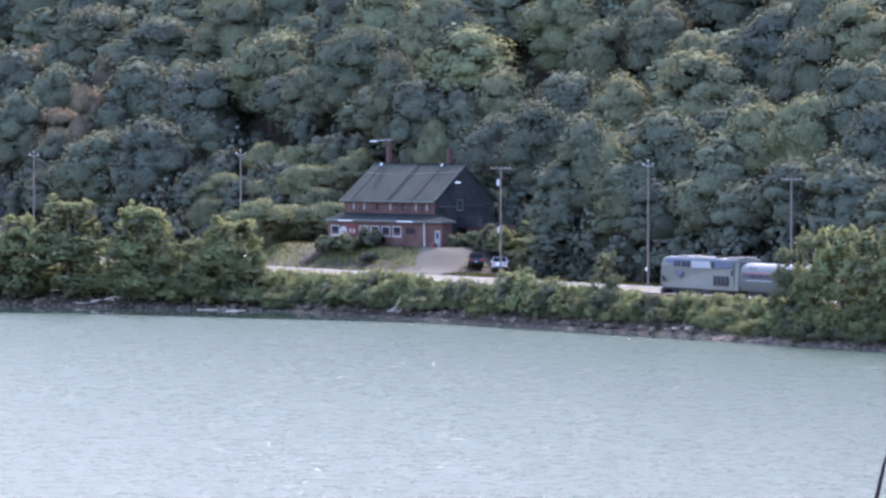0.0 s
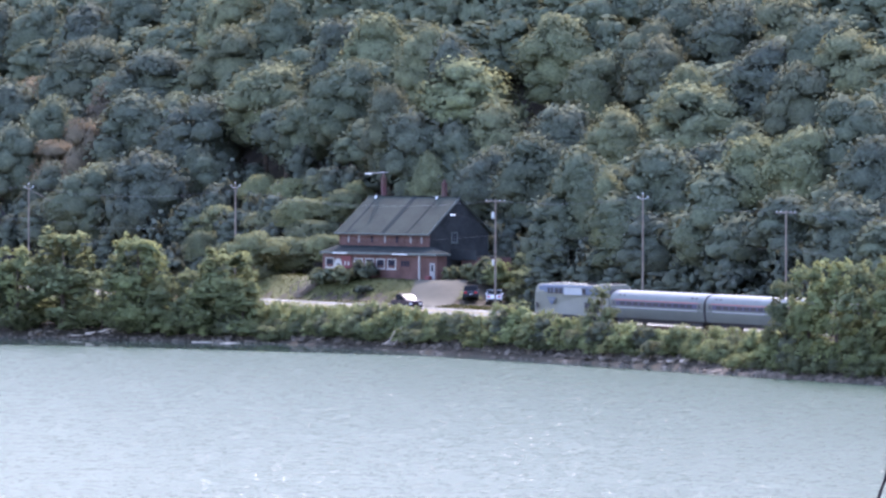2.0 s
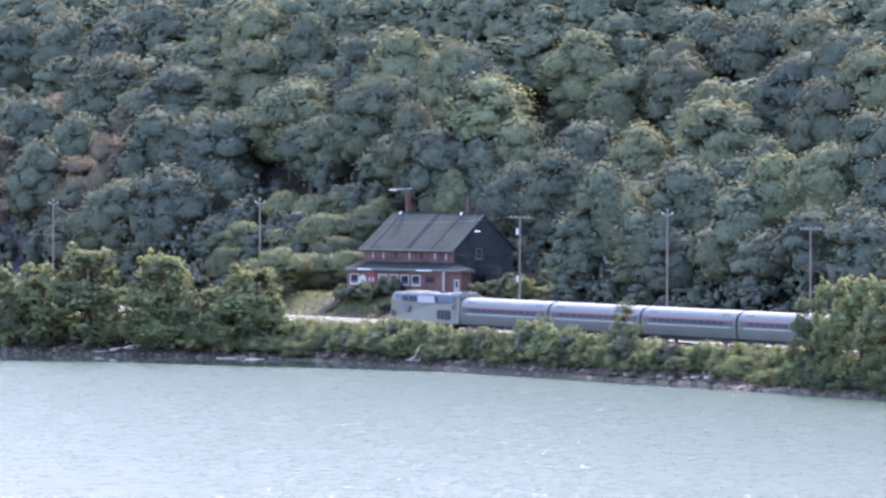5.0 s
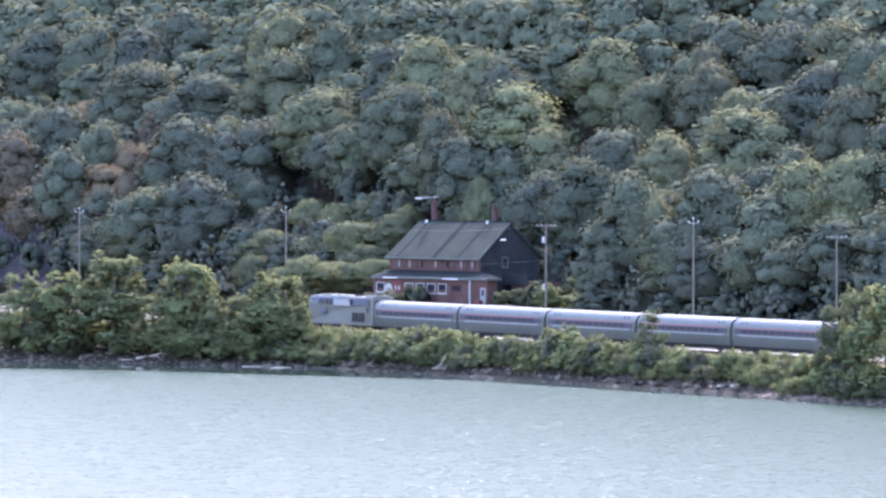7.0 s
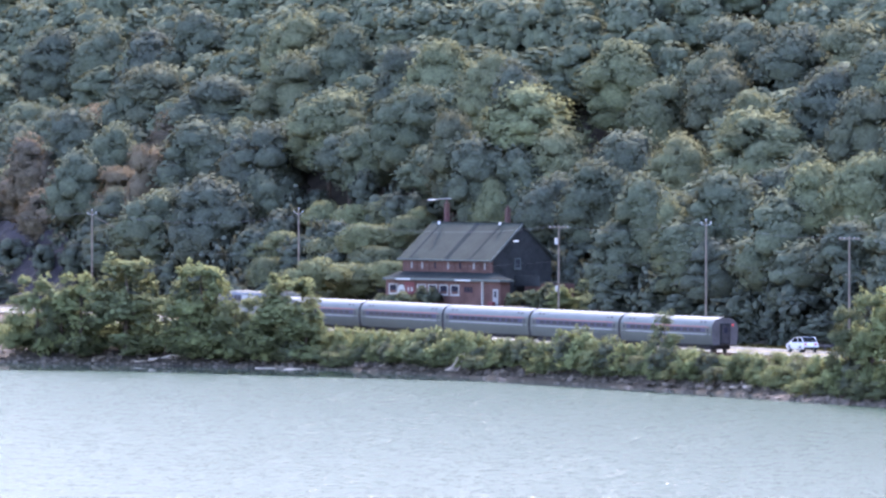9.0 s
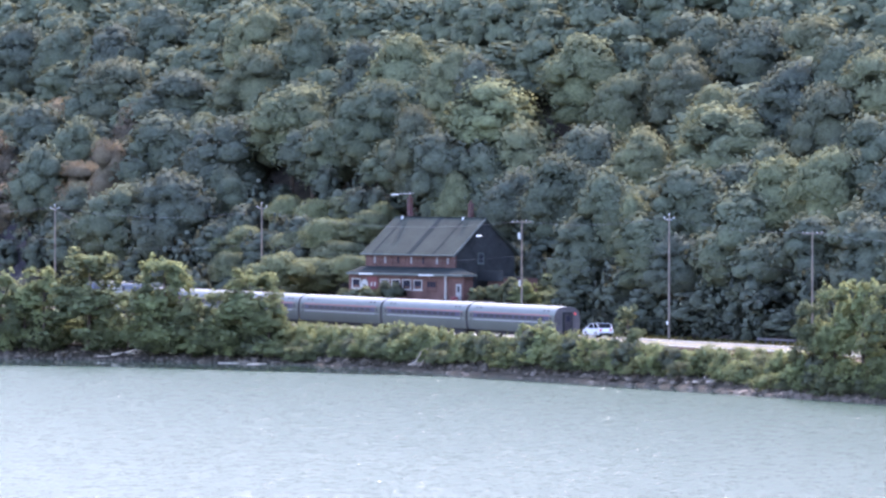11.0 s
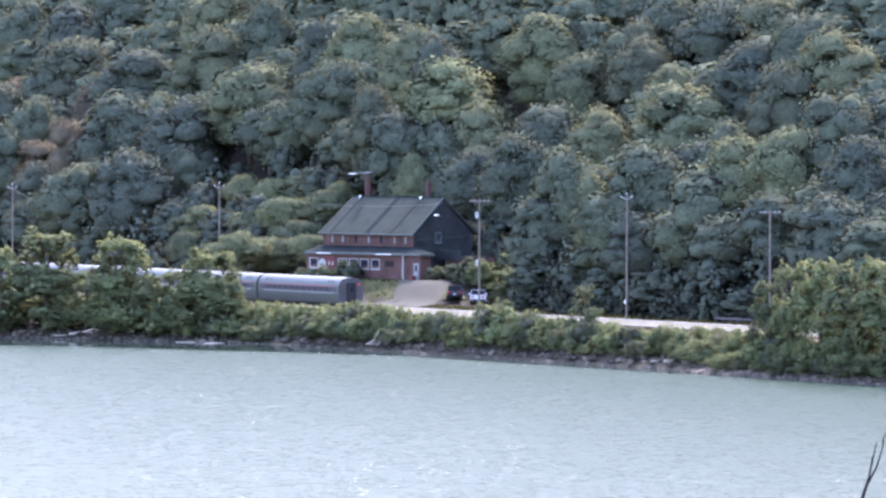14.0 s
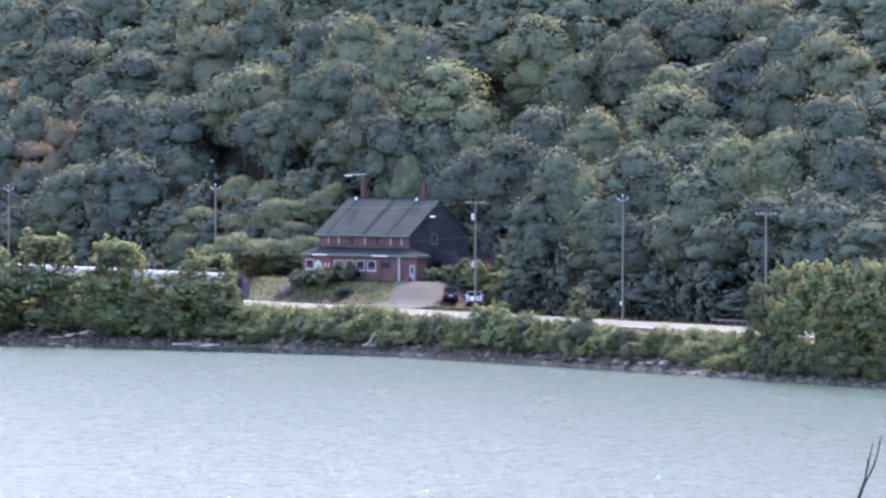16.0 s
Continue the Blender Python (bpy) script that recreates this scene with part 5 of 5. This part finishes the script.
def car(name, m, paint, label, category, style):
    """Heading along +x; z = 0 on the road."""
    c = thing(name, m, label, category)
    if style == "pickup":
        Ln, Hb, prof = 5.4, 1.05, [(-2.7, 0.45), (2.6, 0.45), (2.72, 0.75), (2.65, 1.05), (1.35, 1.16), (-2.68, 1.16), (-2.74, 0.8)]
        cab, bow = [(1.4, 1.15), (0.2, 1.78), (-1.15, 1.82), (-1.45, 1.15)], [(1.02, 1.42), (0.72, 1.568)]
    else:
        Ln, Hb, prof = 4.6, 1.0, [(-2.25, 0.35), (2.2, 0.35), (2.32, 0.62), (2.2, 0.92), (1.2, 1.06), (-2.2, 1.1), (-2.32, 0.75)]
        cab, bow = [(1.2, 1.05), (0.35, 1.58), (-1.5, 1.66), (-2.12, 1.09)], [(0.78, 1.35)]
    hw = 0.92
    part("body", prism(prof, -hw, hw, 0.06), paint, c, smooth=False)
    cabin = part("cabin", prism([(x * 0.99, z) for x, z in cab[:1] + bow + cab[1:]], -hw + 0.1, hw - 0.1, 0.05), M_CABGLASS, c, "dark glazed cabin")
    (x0, z0), (x1, z1), (x2, z2), (x3, z3) = cab
    part("roof", prism([(x1 - 0.08, z1 - 0.02), (x1 - 0.1, z1 + 0.035), (x2 + 0.06, z2 + 0.035), (x2 + 0.04, z2 - 0.02)], -hw + 0.13, hw - 0.13, 0.015), paint, cabin)
    for y in (-hw + 0.085, hw - 0.125):
        for xa, za, xb, zb in ((x0, z0, x1, z1), (x3, z3, x2, z2), ((x1 + x2) / 2 - 0.05, z3, (x1 + x2) / 2 - 0.05, z1)):
            part("pillar", prism([(xa - 0.05, za), (xa + 0.06, za), (xb + 0.06, zb), (xb - 0.05, zb)], y, y + 0.04), M_UNDER if style == "pickup" else paint, cabin)
    screen = [(x0 + 0.0, z0 + 0.04)] + bow + [(x1 + 0.02, z1 - 0.01)]
    part("windscreen", bowed_screen(screen, hw - 0.2), M_CARGLASS, cabin, smooth=True)
    fx = Ln / 2 - 0.85
    for x in (fx, -fx):
        for y in (-hw + 0.1, hw - 0.1):
            r = 0.39 if style == "pickup" else 0.34
            w = part("wheel", disc(x, y, r, r, 0.24, 18), M_RUBBER, c)
            part("rim", disc(x, y, r, r * 0.62, 0.26, 14), M_STEEL, w)
            part("wheel_arch", disc(x, y, r + 0.02, r + 0.07, 0.2, 18), M_RUBBER, c)
    end = prof[2][0]
    for y in (-0.62, 0.62):
        part("headlight", box(end - 0.12, end + 0.005, y - 0.2, y + 0.2, 0.68, 0.84, 0.02), M_HEADLENS, c)
        part("tail_light", box(prof[-1][0] - 0.005, prof[-1][0] + 0.12, y - 0.12, y + 0.2, 0.78, 1.0, 0.02), M_TAIL, c)
        part("door_mirror", box(0.75, 0.95, y * 1.62 - 0.1, y * 1.62 + 0.1, 1.08, 1.22, 0.03), paint, c)
    part("bumper", box(end - 0.2, end + 0.06, -0.85, 0.85, 0.36, 0.58, 0.04), M_RUBBER, c)
    part("bumper", box(prof[-1][0] - 0.06, prof[-1][0] + 0.2, -0.85, 0.85, 0.36, 0.58, 0.04), M_RUBBER, c)
    part("rear_plate", box(prof[-1][0] - 0.035, prof[-1][0], -0.2, 0.2, 0.66, 0.76), M_WHITE, c)
    return c


pickup = car("pickup_truck", along(-87.8, 9.6, 3.5), M_CARMAROON, "dark maroon pickup truck driving along the road", "pickup truck", "pickup")
crossover = car("white_crossover", along(20.0, 13.5, 3.5, 180), M_CARWHITE, "white crossover car driving away along the road", "car", "suv")
car("parked_crossover", along(-56.8, 30.0, on_ground(-56.8, 30.0) + 0.14, 157), M_CARWHITE, "white car parked in the shade beside the driveway", "car", "suv")
car("parked_sedan", along(-59.5, 28.1, on_ground(-59.5, 28.1) + 0.14, 157), M_CARDARK, "dark car parked in the shade beside the driveway", "car", "suv")


# ---- the train ----
def section(z):
    """Half width of the coach's tubular body at height z."""
    k = min(1.0, max(0.0, abs(z - 2.15) / 1.72))
    return 1.55 * (1 - k ** 3.2) ** (1 / 2.6) if z > 2.15 else 1.55 - 0.16 * ((2.15 - z) / 1.25) ** 2


def coach_band(x0, x1, zs, sides=(-1, 1), lift=0.0):
    bm = bmesh.new()
    for s in sides:
        rows = [[bm.verts.new((x, s * (section(z) + lift), z)) for z in zs] for x in (x0, x1)]
        for i in range(len(zs) - 1):
            f = (rows[0][i], rows[1][i], rows[1][i + 1], rows[0][i + 1])
            bm.faces.new(f if s < 0 else f[::-1])
    return bm


def bands(name, parent, x0, x1, zs, lift, material, label=""):
    """The same band on both sides, each a part of its own; returns the river side's."""
    made = [part(name, coach_band(x0, x1, zs, (s,), lift), material, parent, label) for s in (-1, 1)]
    return made[0]


def truck(parent, x, wheels=(-1.3, 1.3), r=0.46):
    t = part("truck", box(x - 2.0, x + 2.0, -1.12, 1.12, 0.42, 0.78, 0.06), M_UNDER, parent)
    for y in (-1.14, 1.08):
        part("side_frame", prism([(x - 2.0, 0.5), (x - 1.0, 0.34), (x + 1.0, 0.34), (x + 2.0, 0.5), (x + 1.7, 0.72), (x - 1.7, 0.72)], y, y + 0.06), M_UNDER, t)
    for w in wheels:
        for y in (-0.75, 0.75):
            part("wheel", disc(x + w, y, r, r, 0.14, 18), M_WHEEL, t)
    return t


def build_coach(last=False):
    """25.6 m coach, x = 0 at the leading end; z = 0 on the rail."""
    L = 25.6
    c = thing("passenger_coach", Matrix(), "tubular stainless passenger coach with dark blue window band", "railway coach", "train coaches")
    x0, x1 = 0.35, L - 0.35
    zs = [0.9] + [0.9 + 0.25 * i for i in range(1, 8)] + [2.9]
    bands("side", c, x0, x1, zs, 0.0, M_SILVER)
    # roof: round the top from one side to the other
    zr = [2.9, 3.1, 3.3, 3.48, 3.62, 3.73, 3.81, 3.855]
    pts = [(-section(z), z) for z in zr] + [(0, 3.87)] + [(section(z), z) for z in reversed(zr)]
    bm = bmesh.new()
    rows = [[bm.verts.new((x, y, z)) for y, z in pts] for x in (x0, x1)]
    for i in range(len(pts) - 1):
        bm.faces.new((rows[0][i], rows[1][i], rows[1][i + 1], rows[0][i + 1]))
    bmesh.ops.recalc_face_normals(bm, faces=bm.faces)
    roof = part("roof", bm, M_COACHROOF, c, "pale silver rounded roof", smooth=True)
    full = [(-section(z), z) for z in zs] + [(y, z) for y, z in pts[1:-1]] + [(section(z), z) for z in reversed(zs)]
    for x, flip in ((x0, False), (x1, True)):
        bm = bmesh.new()
        ring = [bm.verts.new((x, y, z)) for y, z in full]
        bm.faces.new(ring if flip else ring[::-1])
        part("end_wall", bm, M_ENDGREY, c, "grimy grey coach end")
        ex = x + (0.0 if flip else -0.28)
        d = part("diaphragm", box(ex, ex + 0.28, -0.55, 0.55, 1.0, 3.25, 0.04), M_RUBBER, c)
        if flip and last:
            part("end_door", box(ex + 0.281, ex + 0.3, -0.42, 0.42, 1.1, 3.05), M_UNDER, d)
            for y in (0.95,):
                part("marker_light", box(x, x + 0.06, y - 0.09, y + 0.09, 2.95, 3.2, 0.02), M_TAILGLOW, c, "red marker light")
            part("end_window", box(ex + 0.301, ex + 0.31, -0.22, 0.22, 2.2, 2.8), M_PANE, d)
    part("underfloor", box(3.6, L - 3.6, -1.1, 1.1, 0.45, 0.95, 0.08), M_UNDER, c)
    part("skirt", box(0.5, L - 0.5, -1.3, 1.3, 0.82, 0.92), M_UNDER, c)
    for x in (3.3, L - 3.3):
        truck(c, x)
    band = bands("window_band", c, 2.0, L - 2.0, [2.26, 2.4, 2.5, 2.6, 2.74], 0.006, M_BANDBLUE, "dark blue window band")
    bands("red_stripe", c, 1.2, L - 1.2, [2.82, 2.9], 0.007, M_BANDRED)
    bands("white_stripe", c, 0.8, L - 0.8, [2.0, 2.1], 0.008, M_BANDWHITE)
    for z in (1.1, 1.25, 1.4, 1.55, 1.7):
        bands("flute", c, 0.6, L - 0.6, [z, z + 0.05], 0.014, M_SILVER)
    for i in range(11):
        x = 3.1 + i * 1.78
        bands("window", band, x, x + 1.35, [2.32, 2.45, 2.55, 2.68], 0.012, M_PANE)
    for x in (1.0, L - 1.9):
        dr = bands("vestibule_door", c, x, x + 0.9, [1.0, 1.5, 2.0, 2.5, 2.9], 0.010, M_SILVER)
        bands("door_window", dr, x + 0.25, x + 0.65, [2.3, 2.5, 2.7], 0.016, M_PANE)
        for q in (-0.04, 0.9):
            bands("door_jamb", dr, x + q, x + q + 0.05, [1.0, 1.5, 2.0, 2.5, 2.9], 0.017, M_ENDGREY)
    for x in (2.4, 3.5, L - 3.9, L - 2.8):
        bands("roof_vent", roof, x, x + 0.6, [3.30, 3.44], 0.012, M_UNDER)
    for i in range(9):
        x = 2.2 + i * 2.65
        bands("roof_rib", roof, x, x + 0.05, [2.95, 3.2, 3.4, 3.6, 3.75, 3.83], 0.010, M_SILVER)
    return c


def build_loco():
    """21.1 m streamlined diesel, nose towards -x, x = 0 at its rear; z = 0 on the rail."""
    L, W, H = 21.1, 1.5, 4.2
    lo = thing("locomotive", Matrix(), "silver and blue streamlined diesel locomotive pulling coaches", "locomotive")
    side = [(-0.3, 0.85), (-L + 0.5, 0.85), (-L, 1.1), (-L + 0.15, 2.3), (-L + 0.85, 3.3), (-L + 1.15, 4.0), (-L + 1.5, H), (-0.3, H)]
    bm = prism(side, -W, W)
    for v in bm.verts:
        if v.co.x < -L + 1.0 and v.co.z < 3:
            v.co.y *= 0.82
        if v.co.z > 4.0:
            v.co.y *= 0.86
    bmesh.ops.bevel(bm, geom=[e for e in bm.edges], offset=0.07, segments=2, affect="EDGES")
    body = part("body", bm, M_LOCOGREY, lo, "silver-grey angular locomotive shell")
    for s in (-1, 1):
        # upper side: blue sweep over the cab and along the roof edge
        def plate(name, pts, material, off, parent, label=""):
            b2 = bmesh.new()
            vs = []
            for x, z in pts:
                y = W if z < 3.9 else W - (z - 3.9) * 0.52
                vs.append(b2.verts.new((x, s * (y + off), z)))
            b2.faces.new(vs if s < 0 else vs[::-1])
            return part(name, b2, material, parent, label)
        plate("blue_stripe", [(-L + 2.6, 3.99), (-0.4, 3.99), (-0.4, 4.14), (-L + 2.6, 4.14)], M_LOCOBLUE, 0.014, body, "blue roof-edge stripe")
        plate("blue_panel", [(-L + 1.9, 3.3), (-L + 8.7, 3.3), (-L + 8.7, 3.95), (-L + 1.9, 3.95)], M_LOCOBLUE, 0.016, body)
        plate("white_panel", [(-L + 8.75, 3.1), (-7.0, 3.1), (-7.6, 3.88), (-L + 8.75, 3.88)], M_BANDWHITE, 0.015, body)
        plate("blue_panel", [(-6.9, 3.15), (-1.6, 3.3), (-1.6, 3.88), (-7.5, 3.88)], M_LOCOBLUE, 0.013, body, "blue tapering sweep")
        for x0, x1 in ((-L + 4.3, -L + 4.9), (-L + 5.2, -L + 5.8), (-L + 6.3, -L + 7.3), (-L + 7.5, -L + 8.4)):
            plate("cab_window", [(x0, 3.2), (x1, 3.2), (x1, 3.8), (x0, 3.8)], M_PANE, 0.022, body)
        plate("side_grille", [(-7.3, 3.2), (-6.3, 3.2), (-6.3, 3.82), (-7.3, 3.82)], M_UNDER, 0.022, body)
        g = plate("radiator_louvre", [(-6.7, 1.3), (-2.7, 1.3), (-2.7, 2.35), (-6.7, 2.35)], M_UNDER, 0.014, body, "dark louvred intake")
        for k in range(4):
            x = -6.6 + k * 1.0
            plate("louvre_frame", [(x, 1.35), (x + 0.08, 1.35), (x + 0.08, 2.3), (x, 2.3)], M_LOCOGREY, 0.024, g)
        plate("side_door", [(-2.2, 1.2), (-1.4, 1.2), (-1.4, 3.2), (-2.2, 3.2)], M_LOCOGREY, 0.016, body)
        plate("door_glass", [(-2.05, 2.4), (-1.55, 2.4), (-1.55, 3.05), (-2.05, 3.05)], M_PANE, 0.024, body)
        plate("nose_step", [(-L + 1.1, 1.5), (-L + 1.7, 1.5), (-L + 1.7, 2.1), (-L + 1.1, 2.1)], M_UNDER, 0.016, body)
        em = plate("emblem", [(-L + 4.0, 2.75), (-L + 6.6, 2.75), (-L + 6.0, 2.2), (-L + 5.4, 1.9)], M_LOCOBLUE, 0.018, body, "dark blue swoosh emblem")
        plate("emblem_stripe", [(-L + 4.2, 2.62), (-L + 6.3, 2.5), (-L + 6.2, 2.42), (-L + 4.4, 2.52)], M_LOCOGREY, 0.026, em)
    for x0, x1, h in ((-17.2, -14.2, 0.16), (-12.6, -9.2, 0.12), (-3.9, -0.6, 0.22)):
        part("roof_hatch", box(x0, x1, -0.95, 0.95, H - 0.02, H + h, 0.05), M_LOCOGREY, lo)
    for x in (-3.0, -1.6):
        part("cooling_fan", disc(x, 0, H + 0.26, 0.55, 0.08, 16, "Z"), M_UNDER, lo)
    part("exhaust_stack", box(-8.6, -7.7, -0.35, 0.35, H - 0.02, H + 0.2, 0.03), M_UNDER, lo)
    part("windscreen", slope_panel((-L + 0.83, -0.95, 3.34), (-L + 0.83, 0.95, 3.34), (-L + 1.12, 0.95, 4.02), (-L + 1.12, -0.95, 4.02), 0.02), M_PANE, lo)
    part("pilot", prism([(-L + 0.6, 0.85), (-L + 0.1, 0.6), (-L + 0.15, 0.2), (-L + 0.8, 0.2), (-L + 1.2, 0.85)], -1.3, 1.3, 0.04), M_UNDER, lo, "dark snow plough pilot")
    part("fuel_tank", box(-13.4, -7.4, -1.25, 1.25, 0.3, 0.9, 0.12), M_UNDER, lo)
    part("underframe", box(-L + 0.9, -0.4, -1.3, 1.3, 0.72, 0.9), M_UNDER, lo)
    for x in (-16.4, -4.4):
        truck(lo, x, (-1.35, 1.35), 0.5)
    part("rear_wall", box(-0.3, -0.25, -1.25, 1.25, 0.95, 3.9), M_ENDGREY, lo)
    part("rear_diaphragm", box(-0.27, 0.05, -0.55, 0.55, 1.0, 3.2, 0.04), M_RUBBER, lo)
    for y in (-0.35, 0.35):
        part("headlight", disc(-L + 0.12, y, 2.3, 0.12, 0.1, 12, "X"), M_HEADLENS, lo)
    return lo


RAIL_Z = 3.68
loco = build_loco()
coaches = [build_coach()]
for i in range(3):
    coaches.append(copy_thing(coaches[0], Matrix()))
coaches.append(build_coach(last=True))
coaches[-1]["label"] = "last tubular stainless coach with red marker lights on its end"


# ---- bare sapling on the near bluff ----
def sapling():
    x, y = 1.325, 30.0
    g = 29.6 - (y - 8) * 0.33
    s = thing("bare_sapling", pose(x, y, g), "dark leafless twig of a sapling on the near bank", "sapling")
    top = 30.05 - g
    part("stem", tube([(-0.14, 0.3, -0.5), (-0.14, 0.1, 2.5), (-0.125, 0, top - 0.4), (-0.094, 0, top - 0.05), (-0.072, 0, top + 0.046), (-0.057, 0, top + 0.091)],
                      [0.05, 0.035, 0.011, 0.0065, 0.005, 0.004], 6), M_TWIG, s)
    part("twig", tube([(-0.057, 0, top + 0.091), (-0.043, 0.01, top + 0.153), (-0.032, 0.01, top + 0.203)], [0.0035, 0.0025, 0.0014], 5), M_TWIG, s)
    part("twig", tube([(-0.062, 0, top + 0.075), (-0.032, 0.01, top + 0.13), (-0.0176, 0.01, top + 0.178), (-0.008, 0.01, top + 0.226)], [0.0035, 0.003, 0.002, 0.0012], 5), M_TWIG, s)
    part("twig", tube([(-0.024, 0.01, top + 0.155), (-0.016, 0.01, top + 0.185), (-0.014, 0.01, top + 0.213)], [0.0018, 0.0014, 0.001], 5), M_TWIG, s)
    part("twig", tube([(-0.048, 0.005, top + 0.13), (-0.047, 0, top + 0.16)], [0.0018, 0.001], 5), M_TWIG, s)
    for i in range(4):
        z = top - 2.5 - i * 0.8
        part("twig", tube([(-0.12, 0.02, z), (0.25 * (-1) ** i, 0.2, z + 0.5)], [0.012, 0.004], 5), M_TWIG, s)


sapling()


# ---- what moves ----
def motions():
    # the ripples drift downstream
    walk(river, [(t, pose(-0.3 * t, 0.7 * t, 0)) for t in (0, 8, 16)])
    # the locomotive's rear end along the line, metres; the coaches follow at their length
    run = [(0, 82.0), (2, 49.0), (4, 16.5), (6.5, -25.3), (8, -50.8), (10.5, -92.2), (12.5, -125.6), (14, -151.2), (16, -185.3)]
    walk(loco, [(t, along(a, 0, RAIL_Z)) for t, a in run])
    for i, c in enumerate(coaches):
        walk(c, [(t, along(a + i * 25.5, 0, RAIL_Z)) for t, a in run])
    walk(pickup, [(t, along(a, 9.6, 3.5)) for t, a in ((0, -87.8), (0.5, -74.4), (1.0, -60.9), (1.5, -47.7), (2.0, -35.0), (2.8, -14.7), (16, 324.0))])
    walk(crossover, [(t, along(a, 13.5, 3.5, 180)) for t, a in ((0, 258.0), (10.3, 20.5), (11.1, 2.0), (11.5, -7.5), (16, -111.0))])


motions()
